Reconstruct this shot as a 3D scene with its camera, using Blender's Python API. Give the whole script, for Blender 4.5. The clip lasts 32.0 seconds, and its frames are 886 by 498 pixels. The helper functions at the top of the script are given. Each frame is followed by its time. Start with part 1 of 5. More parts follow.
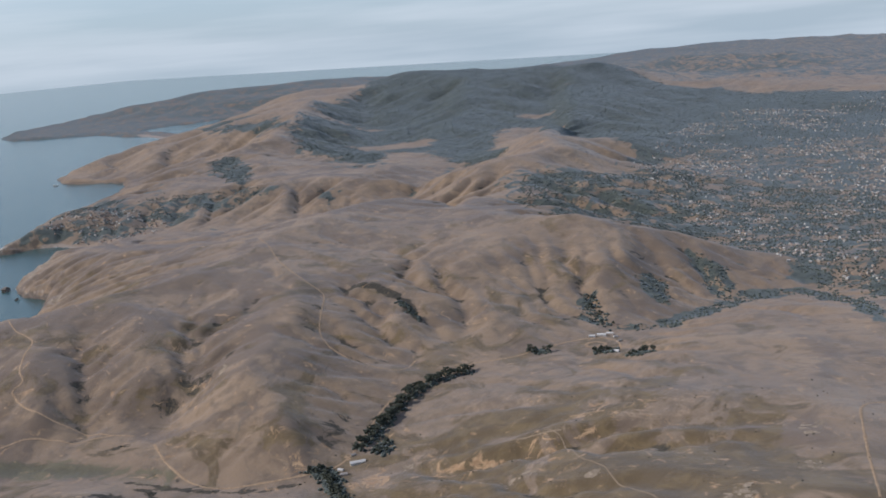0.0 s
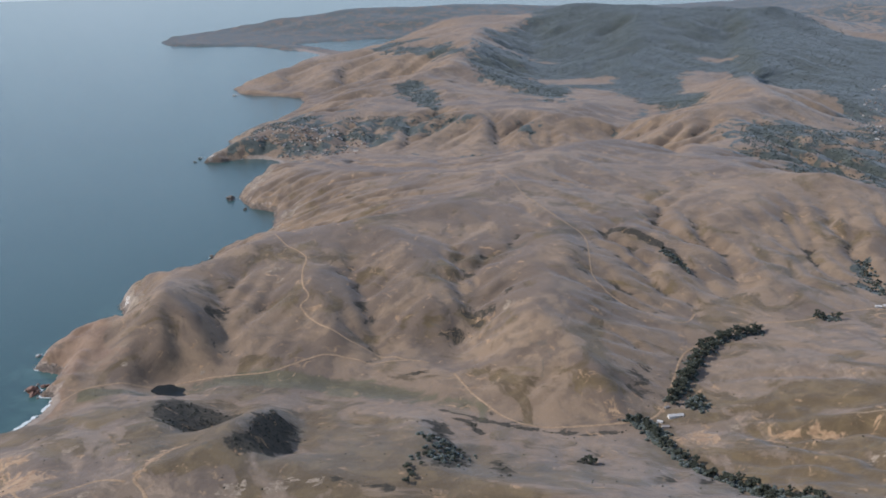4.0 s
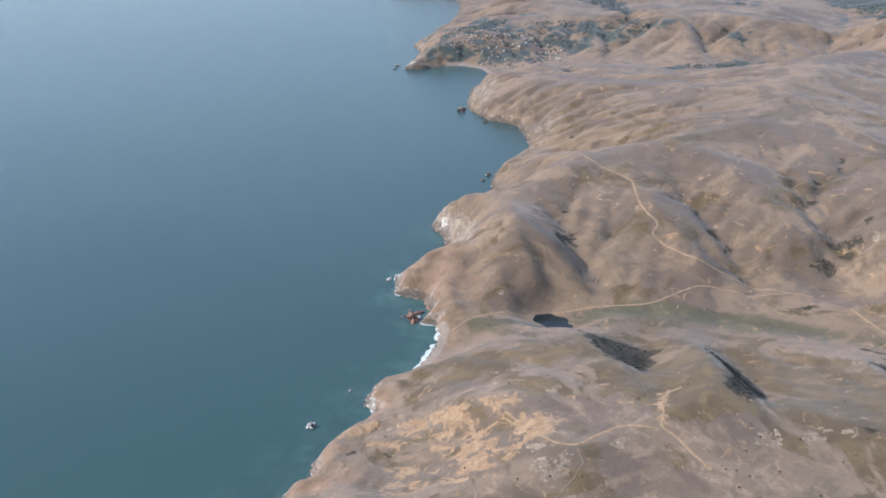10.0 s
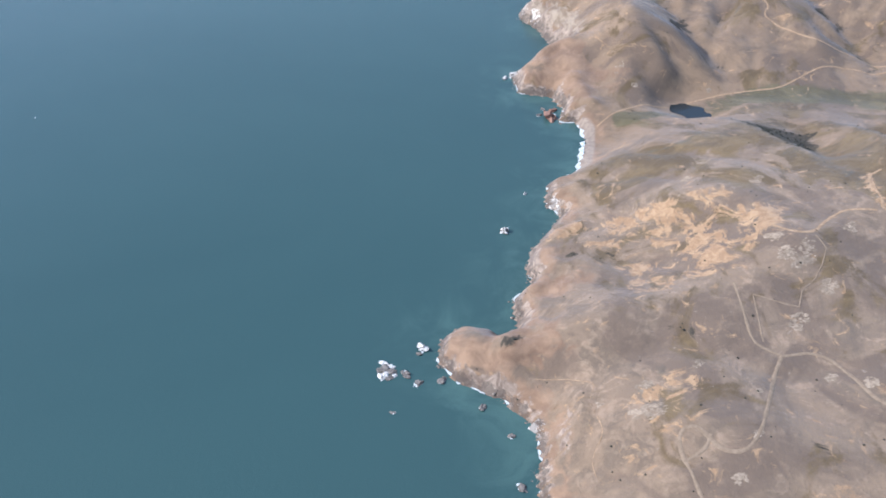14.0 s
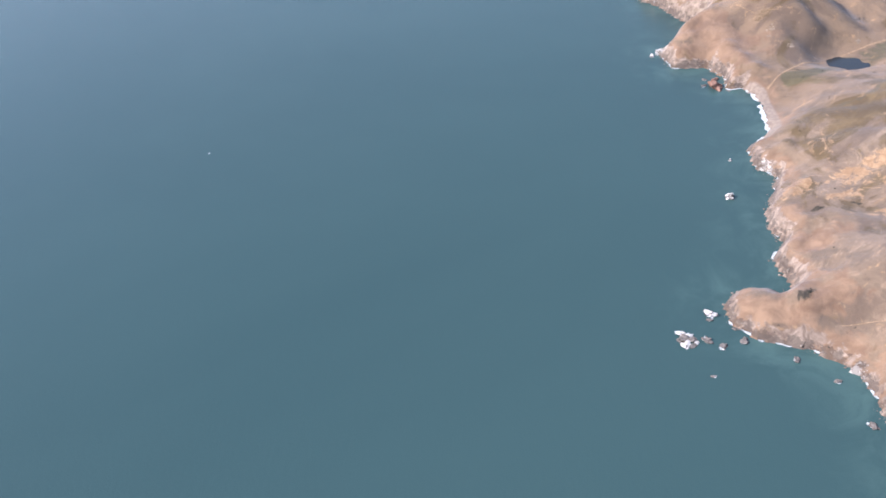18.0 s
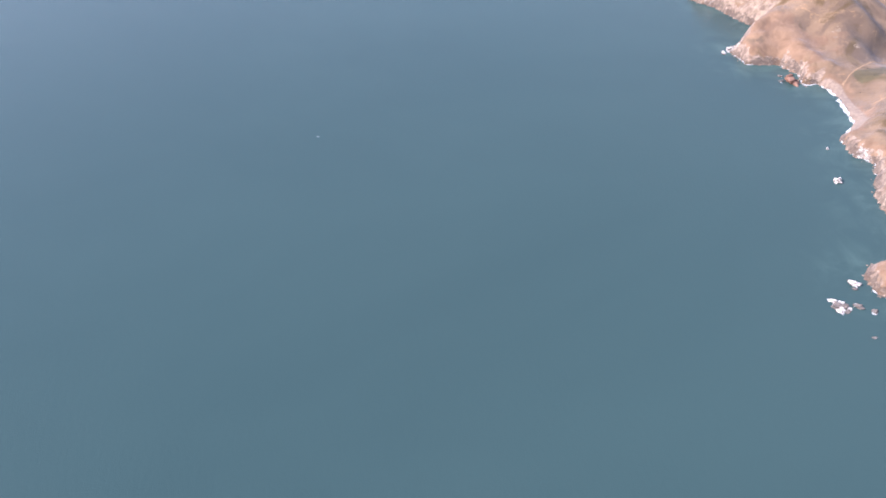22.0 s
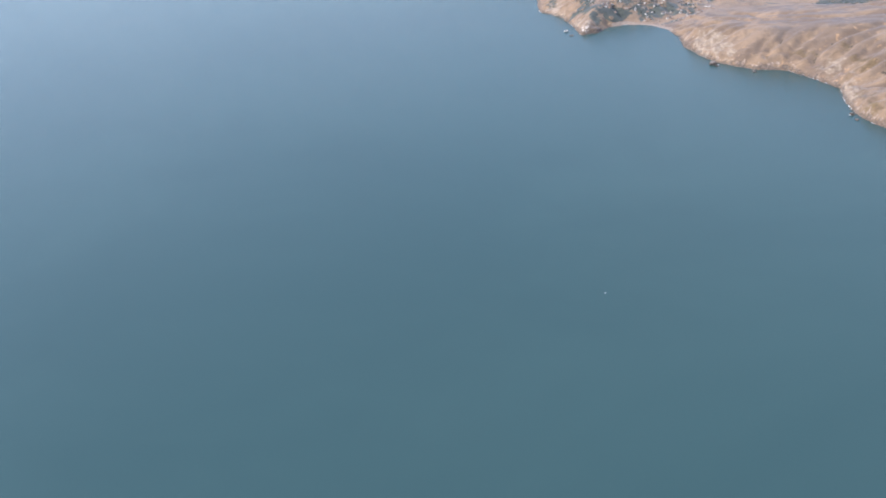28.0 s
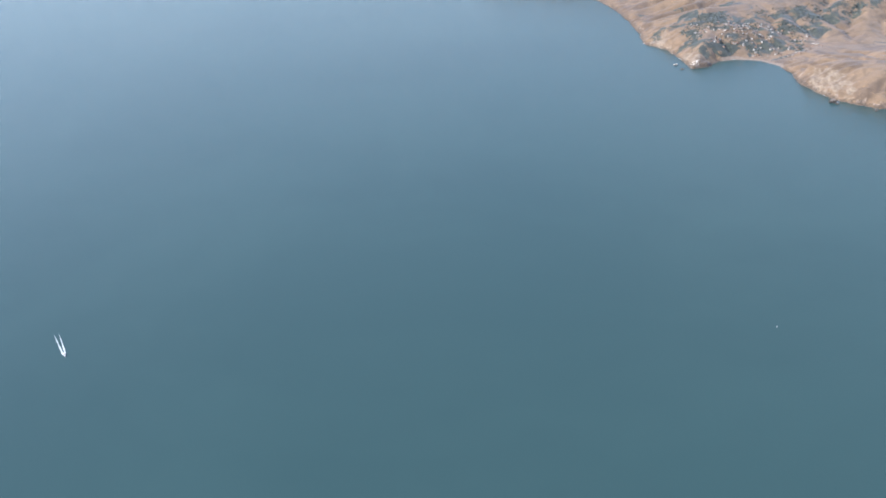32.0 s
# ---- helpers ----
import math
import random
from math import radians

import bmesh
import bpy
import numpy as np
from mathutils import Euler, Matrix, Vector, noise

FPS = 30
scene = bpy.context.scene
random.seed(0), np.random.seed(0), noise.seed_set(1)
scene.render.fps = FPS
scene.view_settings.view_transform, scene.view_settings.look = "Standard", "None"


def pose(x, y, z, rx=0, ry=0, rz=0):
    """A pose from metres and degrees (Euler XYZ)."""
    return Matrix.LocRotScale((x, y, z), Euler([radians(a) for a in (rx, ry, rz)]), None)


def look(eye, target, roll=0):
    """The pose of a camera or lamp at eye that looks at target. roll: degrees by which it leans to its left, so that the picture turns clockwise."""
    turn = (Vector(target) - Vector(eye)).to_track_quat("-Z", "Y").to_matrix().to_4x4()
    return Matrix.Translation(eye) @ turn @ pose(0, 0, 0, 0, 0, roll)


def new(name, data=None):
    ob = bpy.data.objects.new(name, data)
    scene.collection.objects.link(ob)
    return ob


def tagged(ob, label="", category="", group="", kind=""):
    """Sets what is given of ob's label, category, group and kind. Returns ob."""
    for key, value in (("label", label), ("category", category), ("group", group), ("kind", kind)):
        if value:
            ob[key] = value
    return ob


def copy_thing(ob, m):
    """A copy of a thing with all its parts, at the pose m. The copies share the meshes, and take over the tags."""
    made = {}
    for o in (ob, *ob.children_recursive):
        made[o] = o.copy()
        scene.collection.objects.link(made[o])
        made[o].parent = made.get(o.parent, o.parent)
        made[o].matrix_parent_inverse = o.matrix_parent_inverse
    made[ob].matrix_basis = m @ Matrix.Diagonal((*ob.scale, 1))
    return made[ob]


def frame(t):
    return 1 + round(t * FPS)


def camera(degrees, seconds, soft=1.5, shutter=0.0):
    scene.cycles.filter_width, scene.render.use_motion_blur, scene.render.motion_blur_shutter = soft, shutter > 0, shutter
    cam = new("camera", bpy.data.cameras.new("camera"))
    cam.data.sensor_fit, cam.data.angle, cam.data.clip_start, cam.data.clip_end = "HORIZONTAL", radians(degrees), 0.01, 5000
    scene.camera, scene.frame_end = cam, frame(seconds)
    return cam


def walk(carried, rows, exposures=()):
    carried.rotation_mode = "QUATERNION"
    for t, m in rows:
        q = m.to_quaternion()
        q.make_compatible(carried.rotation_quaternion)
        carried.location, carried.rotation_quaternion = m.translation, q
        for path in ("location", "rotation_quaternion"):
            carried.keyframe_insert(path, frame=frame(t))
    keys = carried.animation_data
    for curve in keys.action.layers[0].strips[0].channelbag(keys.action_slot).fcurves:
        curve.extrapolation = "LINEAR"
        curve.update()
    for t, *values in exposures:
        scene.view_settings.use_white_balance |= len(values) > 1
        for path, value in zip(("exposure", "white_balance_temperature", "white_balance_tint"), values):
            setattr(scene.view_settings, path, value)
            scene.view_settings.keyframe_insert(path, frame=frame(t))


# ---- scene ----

# A coast seen from an airliner. One unit is fifteen metres, so that the far horizon stays within reach of the lens.
# Plans are in kilometres, east and north of a beach, and U turns them into units.
U = 1000 / 15
cam = camera(50.67, 32.0, soft=1.8)
PATH = [
    (0.0, 169.555, -21.088, 64.026, 77.082, 4.639, 39.907),
    (0.5, 166.236, -23.586, 64.445, 75.907, 4.471, 36.394),
    (1.0, 162.903, -26.151, 64.866, 73.738, 4.381, 32.842),
    (1.5, 159.558, -28.780, 65.287, 72.425, 6.835, 32.546),
    (2.0, 156.201, -31.471, 65.710, 74.821, 8.582, 39.195),
    (2.5, 152.832, -34.222, 66.135, 75.810, 8.478, 41.016),
    (3.0, 149.453, -37.031, 66.561, 75.537, 4.766, 43.734),
    (3.5, 146.064, -39.896, 66.989, 74.091, 2.404, 45.611),
    (4.0, 142.666, -42.814, 67.419, 73.162, 1.256, 47.190),
    (4.5, 139.261, -45.783, 67.851, 72.234, 2.060, 48.827),
    (6.5, 125.575, -58.129, 69.607, 69.611, 3.421, 49.599),
    (7.0, 122.142, -61.321, 70.053, 70.035, 2.996, 49.870),
    (7.5, 118.706, -64.552, 70.503, 70.643, 2.399, 50.205),
    (8.0, 115.267, -67.818, 70.957, 70.678, 1.883, 50.519),
    (8.5, 111.827, -71.118, 71.414, 70.419, 1.568, 50.844),
    (9.0, 108.386, -74.449, 71.875, 69.677, 1.283, 51.104),
    (9.5, 104.945, -77.810, 72.341, 68.640, 1.214, 51.196),
    (10.0, 101.506, -81.197, 72.810, 66.863, 1.526, 50.183),
    (10.5, 98.068, -84.610, 73.285, 64.889, 1.537, 48.965),
    (11.0, 94.633, -88.045, 73.764, 62.178, 1.820, 47.930),
    (11.5, 91.201, -91.500, 74.248, 59.585, 1.743, 47.007),
    (12.0, 87.774, -94.974, 74.737, 56.130, 2.036, 45.891),
    (12.5, 84.351, -98.464, 75.231, 54.645, 2.381, 44.767),
    (13.0, 80.935, -101.968, 75.731, 54.099, 2.282, 44.219),
    (13.5, 77.525, -105.483, 76.236, 53.809, 2.112, 43.756),
    (14.0, 74.123, -109.008, 76.748, 53.490, 2.004, 43.350),
    (14.5, 70.729, -112.540, 77.265, 53.049, 1.991, 42.841),
    (15.0, 67.344, -116.077, 77.789, 53.138, 3.491, 42.205),
    (15.5, 63.969, -119.617, 78.319, 53.253, 6.085, 41.829),
    (17.5, 50.586, -133.760, 80.507, 53.216, 7.089, 37.787),
    (18.0, 47.273, -137.281, 81.072, 52.948, 6.954, 36.925),
    (18.5, 43.975, -140.792, 81.645, 52.667, 6.455, 36.140),
    (19.0, 40.693, -144.290, 82.225, 52.590, 6.074, 35.078),
    (19.5, 37.427, -147.774, 82.813, 52.640, 5.784, 34.278),
    (20.0, 34.179, -151.240, 83.410, 52.684, 5.237, 33.731),
    (20.5, 30.949, -154.687, 84.014, 52.646, 4.495, 33.296),
    (21.0, 27.738, -158.113, 84.628, 52.720, 3.909, 32.860),
    (21.5, 24.546, -161.516, 85.250, 52.573, 2.945, 32.774),
    (22.0, 21.375, -164.893, 85.881, 52.612, 3.000, 31.954),
    (22.5, 18.226, -168.241, 86.520, 56.470, 5.317, 29.999),
    (23.0, 15.098, -171.560, 87.170, 61.457, 7.962, 31.243),
    (23.5, 11.994, -174.846, 87.828, 64.138, 7.538, 31.897),
    (24.0, 8.913, -178.098, 88.497, 65.382, 6.525, 31.936),
    (24.5, 5.858, -181.313, 89.175, 65.748, 5.992, 31.768),
    (26.5, -6.102, -193.761, 91.990, 66.125, 4.984, 30.871),
    (27.0, -9.023, -196.759, 92.720, 64.133, 5.970, 32.230),
    (27.5, -11.913, -199.708, 93.461, 63.170, 5.593, 32.398),
    (28.0, -14.773, -202.604, 94.213, 62.884, 4.701, 32.386),
    (28.5, -17.603, -205.446, 94.977, 62.647, 3.973, 31.919),
    (29.0, -20.400, -208.231, 95.752, 62.581, 2.238, 30.819),
    (29.5, -23.164, -210.957, 96.539, 62.514, 2.371, 32.049),
    (30.0, -25.894, -213.623, 97.338, 62.654, 2.060, 33.177),
    (30.5, -28.590, -216.226, 98.149, 63.636, 2.482, 33.213),
    (31.0, -31.251, -218.763, 98.972, 64.848, 2.850, 32.988),
    (31.5, -33.876, -221.232, 99.808, 65.177, 3.379, 34.423),
    (32.0, -36.464, -223.632, 100.656, 64.322, 3.812, 34.826),
]
EXPOSURES = [
    (0.0, 0.02, 6280, 12), (4.0, 0.18, 6180, 12), (7.0, 0.43, 6200, 12), (9.0, 0.58, 6180, 12), (13.0, 0.86, 5800, 12), (15.5, 0.98, 6020, 17), (18.0, 1.1, 6280, 22),
    (22.0, 1.3, 6480, 30), (23.0, 1.35, 6420, 29), (24.0, 1.14, 6350, 28), (27.0, 1.03, 6230, 20), (32.0, 0.98, 6180, 14),
]
walk(cam, [(t, pose(x, y, z, rx, ry, rz)) for t, x, y, z, rx, ry, rz in PATH], EXPOSURES)

# ---- sky and sun ----
SUN_AZIMUTH, SUN_HEIGHT = radians(228), radians(37)   # clockwise from north, above the horizon
world = bpy.data.worlds.new("sky")
scene.world = world
world.use_nodes = True
wn, wl = world.node_tree.nodes, world.node_tree.links
wn.clear()
sky = wn.new("ShaderNodeTexSky")
sky.sky_type = "NISHITA"
sky.sun_disc = False
sky.sun_elevation, sky.sun_rotation = SUN_HEIGHT, SUN_AZIMUTH
sky.altitude, sky.air_density, sky.dust_density, sky.ozone_density = 300, 1.0, 0.6, 2.0
wcoord = wn.new("ShaderNodeTexCoord")
wmap = wn.new("ShaderNodeMapping")
wmap.inputs["Scale"].default_value = (2.0, 2.0, 26.0)
wnoise = wn.new("ShaderNodeTexNoise")
wnoise.inputs["Scale"].default_value, wnoise.inputs["Detail"].default_value = 1.6, 5
wramp = wn.new("ShaderNodeMapRange")
wramp.inputs["From Min"].default_value, wramp.inputs["From Max"].default_value = 0.40, 0.66
wramp.inputs["To Max"].default_value = 0.5
wmix = wn.new("ShaderNodeMix")
wmix.data_type = "RGBA"
wmix.inputs["B"].default_value = (4.7, 5.2, 5.7, 1)
wback = wn.new("ShaderNodeBackground")
wback.inputs["Strength"].default_value = 0.14
wout = wn.new("ShaderNodeOutputWorld")
wl.new(wcoord.outputs["Generated"], wmap.inputs["Vector"])
wl.new(wmap.outputs["Vector"], wnoise.inputs["Vector"])
wl.new(wnoise.outputs["Fac"], wramp.inputs["Value"])
wl.new(wramp.outputs["Result"], wmix.inputs["Factor"])
wsplit = wn.new("ShaderNodeSeparateXYZ")
whaze = wn.new("ShaderNodeMapRange")
whaze.interpolation_type = "SMOOTHSTEP"
whaze.inputs["From Min"].default_value, whaze.inputs["From Max"].default_value = 0.0, 0.3
whaze.inputs["To Min"].default_value, whaze.inputs["To Max"].default_value = 0.85, 0.1
wpale = wn.new("ShaderNodeMix")
wpale.data_type = "RGBA"
wpale.inputs["B"].default_value = (2.75, 3.55, 4.35, 1)
wl.new(wcoord.outputs["Generated"], wsplit.inputs[0])
wl.new(wsplit.outputs["Z"], whaze.inputs["Value"])
wl.new(whaze.outputs["Result"], wpale.inputs["Factor"])
wl.new(sky.outputs["Color"], wpale.inputs["A"])
wl.new(wpale.outputs["Result"], wmix.inputs["A"])
wl.new(wmix.outputs["Result"], wback.inputs["Color"])
wl.new(wback.outputs["Background"], wout.inputs["Surface"])
sun = new("sun", bpy.data.lights.new("sun", "SUN"))
sun.data.energy, sun.data.angle, sun.data.color = 3.5, radians(0.5), (1.0, 0.93, 0.84)
sun_way = Vector((math.sin(SUN_AZIMUTH) * math.cos(SUN_HEIGHT), math.cos(SUN_AZIMUTH) * math.cos(SUN_HEIGHT), math.sin(SUN_HEIGHT)))
sun.matrix_world = look((0, 0, 900), Vector((0, 0, 900)) - sun_way)


# ---- materials ----
class Nodes:
    """A small helper to write node materials."""

    def __init__(self, name, rough=0.9, spec=0.3):
        self.mat = bpy.data.materials.new(name)
        self.mat.use_nodes = True
        self.tree = self.mat.node_tree
        self.shader = self.tree.nodes["Principled BSDF"]
        self.shader.inputs["Roughness"].default_value = rough
        self.shader.inputs["Specular IOR Level"].default_value = spec
        self.place = self.add("ShaderNodeNewGeometry").outputs["Position"]

    def add(self, kind):
        return self.tree.nodes.new(kind)

    def link(self, a, b):
        self.tree.links.new(a, b)

    def put(self, value, socket):
        if isinstance(value, (int, float)):
            socket.default_value = value
        elif isinstance(value, tuple):
            socket.default_value = (*value, 1)
        else:
            self.link(value, socket)

    def noise(self, scale, detail=4, rough=0.55, twist=0.0, stretch=None):
        n = self.add("ShaderNodeTexNoise")
        n.inputs["Scale"].default_value, n.inputs["Detail"].default_value = scale, detail
        n.inputs["Roughness"].default_value, n.inputs["Distortion"].default_value = rough, twist
        src = self.place
        if stretch:
            m = self.add("ShaderNodeMapping")
            m.vector_type = "TEXTURE"
            m.inputs["Rotation"].default_value = (0, 0, stretch[2])
            m.inputs["Scale"].default_value = (1 / stretch[0], 1 / stretch[1], 1)
            self.link(src, m.inputs["Vector"])
            src = m.outputs["Vector"]
        self.link(src, n.inputs["Vector"])
        return n.outputs["Fac"]

    def ramp(self, value, lo, hi, a=0.0, b=1.0):
        n = self.add("ShaderNodeMapRange")
        n.interpolation_type = "SMOOTHSTEP"
        self.put(value, n.inputs["Value"])
        for key, v in (("From Min", lo), ("From Max", hi), ("To Min", a), ("To Max", b)):
            n.inputs[key].default_value = v
        return n.outputs["Result"]

    def math(self, op, a, b=0.0):
        n = self.add("ShaderNodeMath")
        n.operation = op
        n.use_clamp = False
        self.put(a, n.inputs[0])
        self.put(b, n.inputs[1])
        return n.outputs[0]

    def mix(self, factor, a, b, blend="MIX"):
        n = self.add("ShaderNodeMix")
        n.data_type, n.blend_type = "RGBA", blend
        self.put(factor, n.inputs["Factor"])
        self.put(a, n.inputs["A"])
        self.put(b, n.inputs["B"])
        return n.outputs["Result"]

    def attribute(self, name):
        n = self.add("ShaderNodeAttribute")
        n.attribute_name = name
        return n.outputs["Fac"]

    def bump(self, height, strength, distance):
        n = self.add("ShaderNodeBump")
        n.inputs["Strength"].default_value, n.inputs["Distance"].default_value = strength, distance
        self.link(height, n.inputs["Height"])
        self.link(n.outputs["Normal"], self.shader.inputs["Normal"])

    def colour(self, value):
        self.put(value, self.shader.inputs["Base Color"])
        return self.mat

    def random(self):
        return self.add("ShaderNodeObjectInfo").outputs["Random"]

    def island(self):
        return self.add("ShaderNodeNewGeometry").outputs["Random Per Island"]


def ground_material():
    m = Nodes("ground", 0.95, 0.15)
    # Bluish sheen, strongest at low angles, stands in for distance haze on land.
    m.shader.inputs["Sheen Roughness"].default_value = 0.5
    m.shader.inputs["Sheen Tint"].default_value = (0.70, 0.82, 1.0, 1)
    big, mid, fine = m.noise(0.045, 5, 0.6, 0.6), m.noise(0.22, 6, 0.66, 0.8), m.noise(1.5, 4, 0.65)
    tuft, blotch = m.noise(4.5, 3, 0.7), m.noise(0.11, 5, 0.7, 1.5)
    dapple, stripe = m.noise(0.085, 5, 0.58, 0.7), m.noise(0.10, 6, 0.62, 0.8)
    grass = m.mix(m.ramp(big, 0.35, 0.68), (0.192, 0.133, 0.087), (0.252, 0.176, 0.114))
    grass = m.mix(m.ramp(blotch, 0.50, 0.64, 0, 0.4), grass, (0.265, 0.188, 0.122))
    grass = m.mix(m.ramp(mid, 0.46, 0.66, 0, 0.6), grass, (0.112, 0.084, 0.061))
    stony = m.attribute("stony")
    worn = m.math("MULTIPLY", stony, m.ramp(m.noise(0.24, 8, 0.7, 1.6), 0.50, 0.60))
    grass = m.mix(m.ramp(stony, 0, 1, 0, 0.5), grass, m.mix(m.ramp(mid, 0.4, 0.62), (0.186, 0.142, 0.106), (0.128, 0.103, 0.080)))
    grass = m.mix(m.ramp(worn, 0, 1, 0, 0.62), grass, m.mix(m.ramp(fine, 0.35, 0.65), (0.25, 0.175, 0.12), (0.34, 0.25, 0.175)))
    slab = m.math("MULTIPLY", stony, m.ramp(m.noise(0.3, 8, 0.72, 0.7), 0.655, 0.70))
    grass = m.mix(m.ramp(slab, 0, 1, 0, 0.7), grass, (0.40, 0.34, 0.285))
    grass = m.mix(m.ramp(fine, 0.5, 0.75, 0, 0.36), grass, (0.26, 0.195, 0.135))
    grass = m.mix(m.ramp(tuft, 0.54, 0.72, 0, 0.34), grass, (0.07, 0.060, 0.042))
    # Darker brown for heath, and for shade painted on slopes facing east.
    heath_and_shade = m.mix(m.ramp(mid, 0.4, 0.65), (0.103, 0.076, 0.058), (0.157, 0.113, 0.081))
    grass = m.mix(m.ramp(m.math("ADD", m.attribute("heath_and_shade"), m.ramp(dapple, 0.3, 0.7, -0.55, 0.55)), 0.42, 0.80, 0, 0.72), grass, heath_and_shade)
    olive = m.mix(m.ramp(mid, 0.4, 0.65), (0.090, 0.062, 0.030), (0.156, 0.109, 0.053))
    grass = m.mix(m.ramp(m.math("ADD", m.attribute("olive"), m.ramp(stripe, 0.3, 0.7, -0.6, 0.6)), 0.45, 0.78, 0, 0.85), grass, olive)
    speck = m.noise(0.9, 6, 0.75, 1.0)
    grass = m.mix(m.ramp(m.math("ADD", speck, m.math("MULTIPLY", m.attribute("stony"), 0.05)), 0.68, 0.76, 0, 0.45), grass, (0.38, 0.32, 0.26))
    # Brush colour, which also paints in shade on steep slopes and under ledges.
    brush = m.mix(m.ramp(fine, 0.35, 0.65), (0.032, 0.031, 0.026), (0.070, 0.060, 0.046))
    patch = m.math("ADD", m.attribute("brush"), m.ramp(mid, 0.3, 0.75, -0.35, 0.35))
    shrubby = m.ramp(patch, 0.38, 0.58, 0, 0.92)
    c = m.mix(shrubby, grass, brush)
    green = m.mix(m.ramp(blotch, 0.4, 0.62), (0.062, 0.060, 0.034), (0.120, 0.104, 0.056))
    c = m.mix(m.ramp(m.math("ADD", m.attribute("meadow"), m.ramp(blotch, 0.3, 0.7, -0.4, 0.4)), 0.45, 0.85, 0, 0.8), c, green)
    soil = m.mix(m.ramp(m.noise(0.8, 5, 0.65, 0.8), 0.35, 0.7), (0.27, 0.168, 0.094), (0.41, 0.275, 0.16))
    c = m.mix(m.ramp(m.math("ADD", m.attribute("soil"), m.ramp(m.noise(0.34, 8, 0.7, 1.1), 0.3, 0.7, -0.7, 0.7)), 0.4, 0.75, 0, 0.95), c, soil)
    clay = m.mix(m.ramp(m.noise(0.35, 6, 0.65, 0.6), 0.32, 0.7), (0.170, 0.107, 0.070), (0.285, 0.188, 0.122))
    c = m.mix(m.ramp(m.math("ADD", m.attribute("clay"), m.ramp(m.noise(0.3, 5, 0.6, 0.8), 0.3, 0.7, -0.4, 0.4)), 0.35, 0.8, 0, 0.9), c, clay)
    forest = m.mix(m.ramp(m.noise(0.5, 6, 0.7), 0.35, 0.68), (0.042, 0.050, 0.045), (0.085, 0.092, 0.072))
    wooded = m.ramp(m.math("ADD", m.attribute("forest"), m.ramp(m.noise(0.11, 7, 0.66, 0.8), 0.3, 0.7, -0.48, 0.48)), 0.42, 0.58)
    c = m.mix(wooded, c, forest)
    # Imitated haze: less sheen on brush, more on woods.
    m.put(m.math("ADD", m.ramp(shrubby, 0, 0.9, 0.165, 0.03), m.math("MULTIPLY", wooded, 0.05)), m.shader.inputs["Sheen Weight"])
    rock = m.mix(m.ramp(m.noise(0.6, 7, 0.7, 0.8), 0.35, 0.7), (0.15, 0.11, 0.085), (0.38, 0.30, 0.235))
    c = m.mix(m.ramp(m.math("ADD", m.attribute("rock"), m.ramp(m.noise(0.8, 5, 0.65), 0.3, 0.7, -0.3, 0.3)), 0.4, 0.65), c, rock)
    buff = m.mix(m.ramp(m.noise(0.5, 6, 0.68, 0.6, (1.6, 0.6, 0.7)), 0.35, 0.68), (0.19, 0.145, 0.105), (0.34, 0.275, 0.205))
    c = m.mix(m.ramp(m.math("ADD", m.attribute("buff"), m.ramp(m.noise(0.35, 6, 0.65, 0.8), 0.3, 0.7, -0.45, 0.45)), 0.45, 0.8, 0, 0.85), c, buff)
    c = m.mix(m.ramp(m.math("ADD", m.attribute("guano"), m.ramp(m.noise(1.6, 6, 0.7), 0.3, 0.7, -0.45, 0.45)), 0.5, 0.75), c, (0.58, 0.54, 0.49))
    c = m.mix(m.ramp(m.math("ADD", m.attribute("wet"), m.ramp(m.noise(1.2, 5, 0.65), 0.3, 0.7, -0.3, 0.3)), 0.5, 0.75, 0, 0.6), c, (0.06, 0.050, 0.043))
    c = m.mix(m.ramp(m.attribute("sand"), 0.35, 0.65), c, m.mix(m.ramp(fine, 0.3, 0.7), (0.20, 0.155, 0.12), (0.30, 0.24, 0.19)))
    m.bump(m.math("ADD", m.math("MULTIPLY", fine, 1.0), m.math("MULTIPLY", tuft, 0.5)), 0.42, 0.3)
    return m.colour(c)


def sea_material():
    m = Nodes("sea_water", 0.15, 0.5)
    m.shader.inputs["IOR"].default_value = 1.33
    swell = m.noise(0.010, 4, 0.6, 0.5)
    c = m.mix(m.ramp(swell, 0.3, 0.7), (0.0285, 0.0665, 0.069), (0.0333, 0.0745, 0.076))
    shoal = m.math("MULTIPLY", m.attribute("shoal"), m.ramp(m.noise(0.12, 5, 0.65, 1.0), 0.3, 0.75, 0.15, 1.0))
    c = m.mix(m.ramp(shoal, 0.1, 0.9, 0, 0.7), c, (0.07, 0.135, 0.125))
    m.bump(m.math("ADD", m.noise(1.3, 3, 0.6, 0, (1.0, 0.45, 0.6)), m.noise(5.5, 2, 0.6)), 0.25, 0.12)
    return m.colour(c)


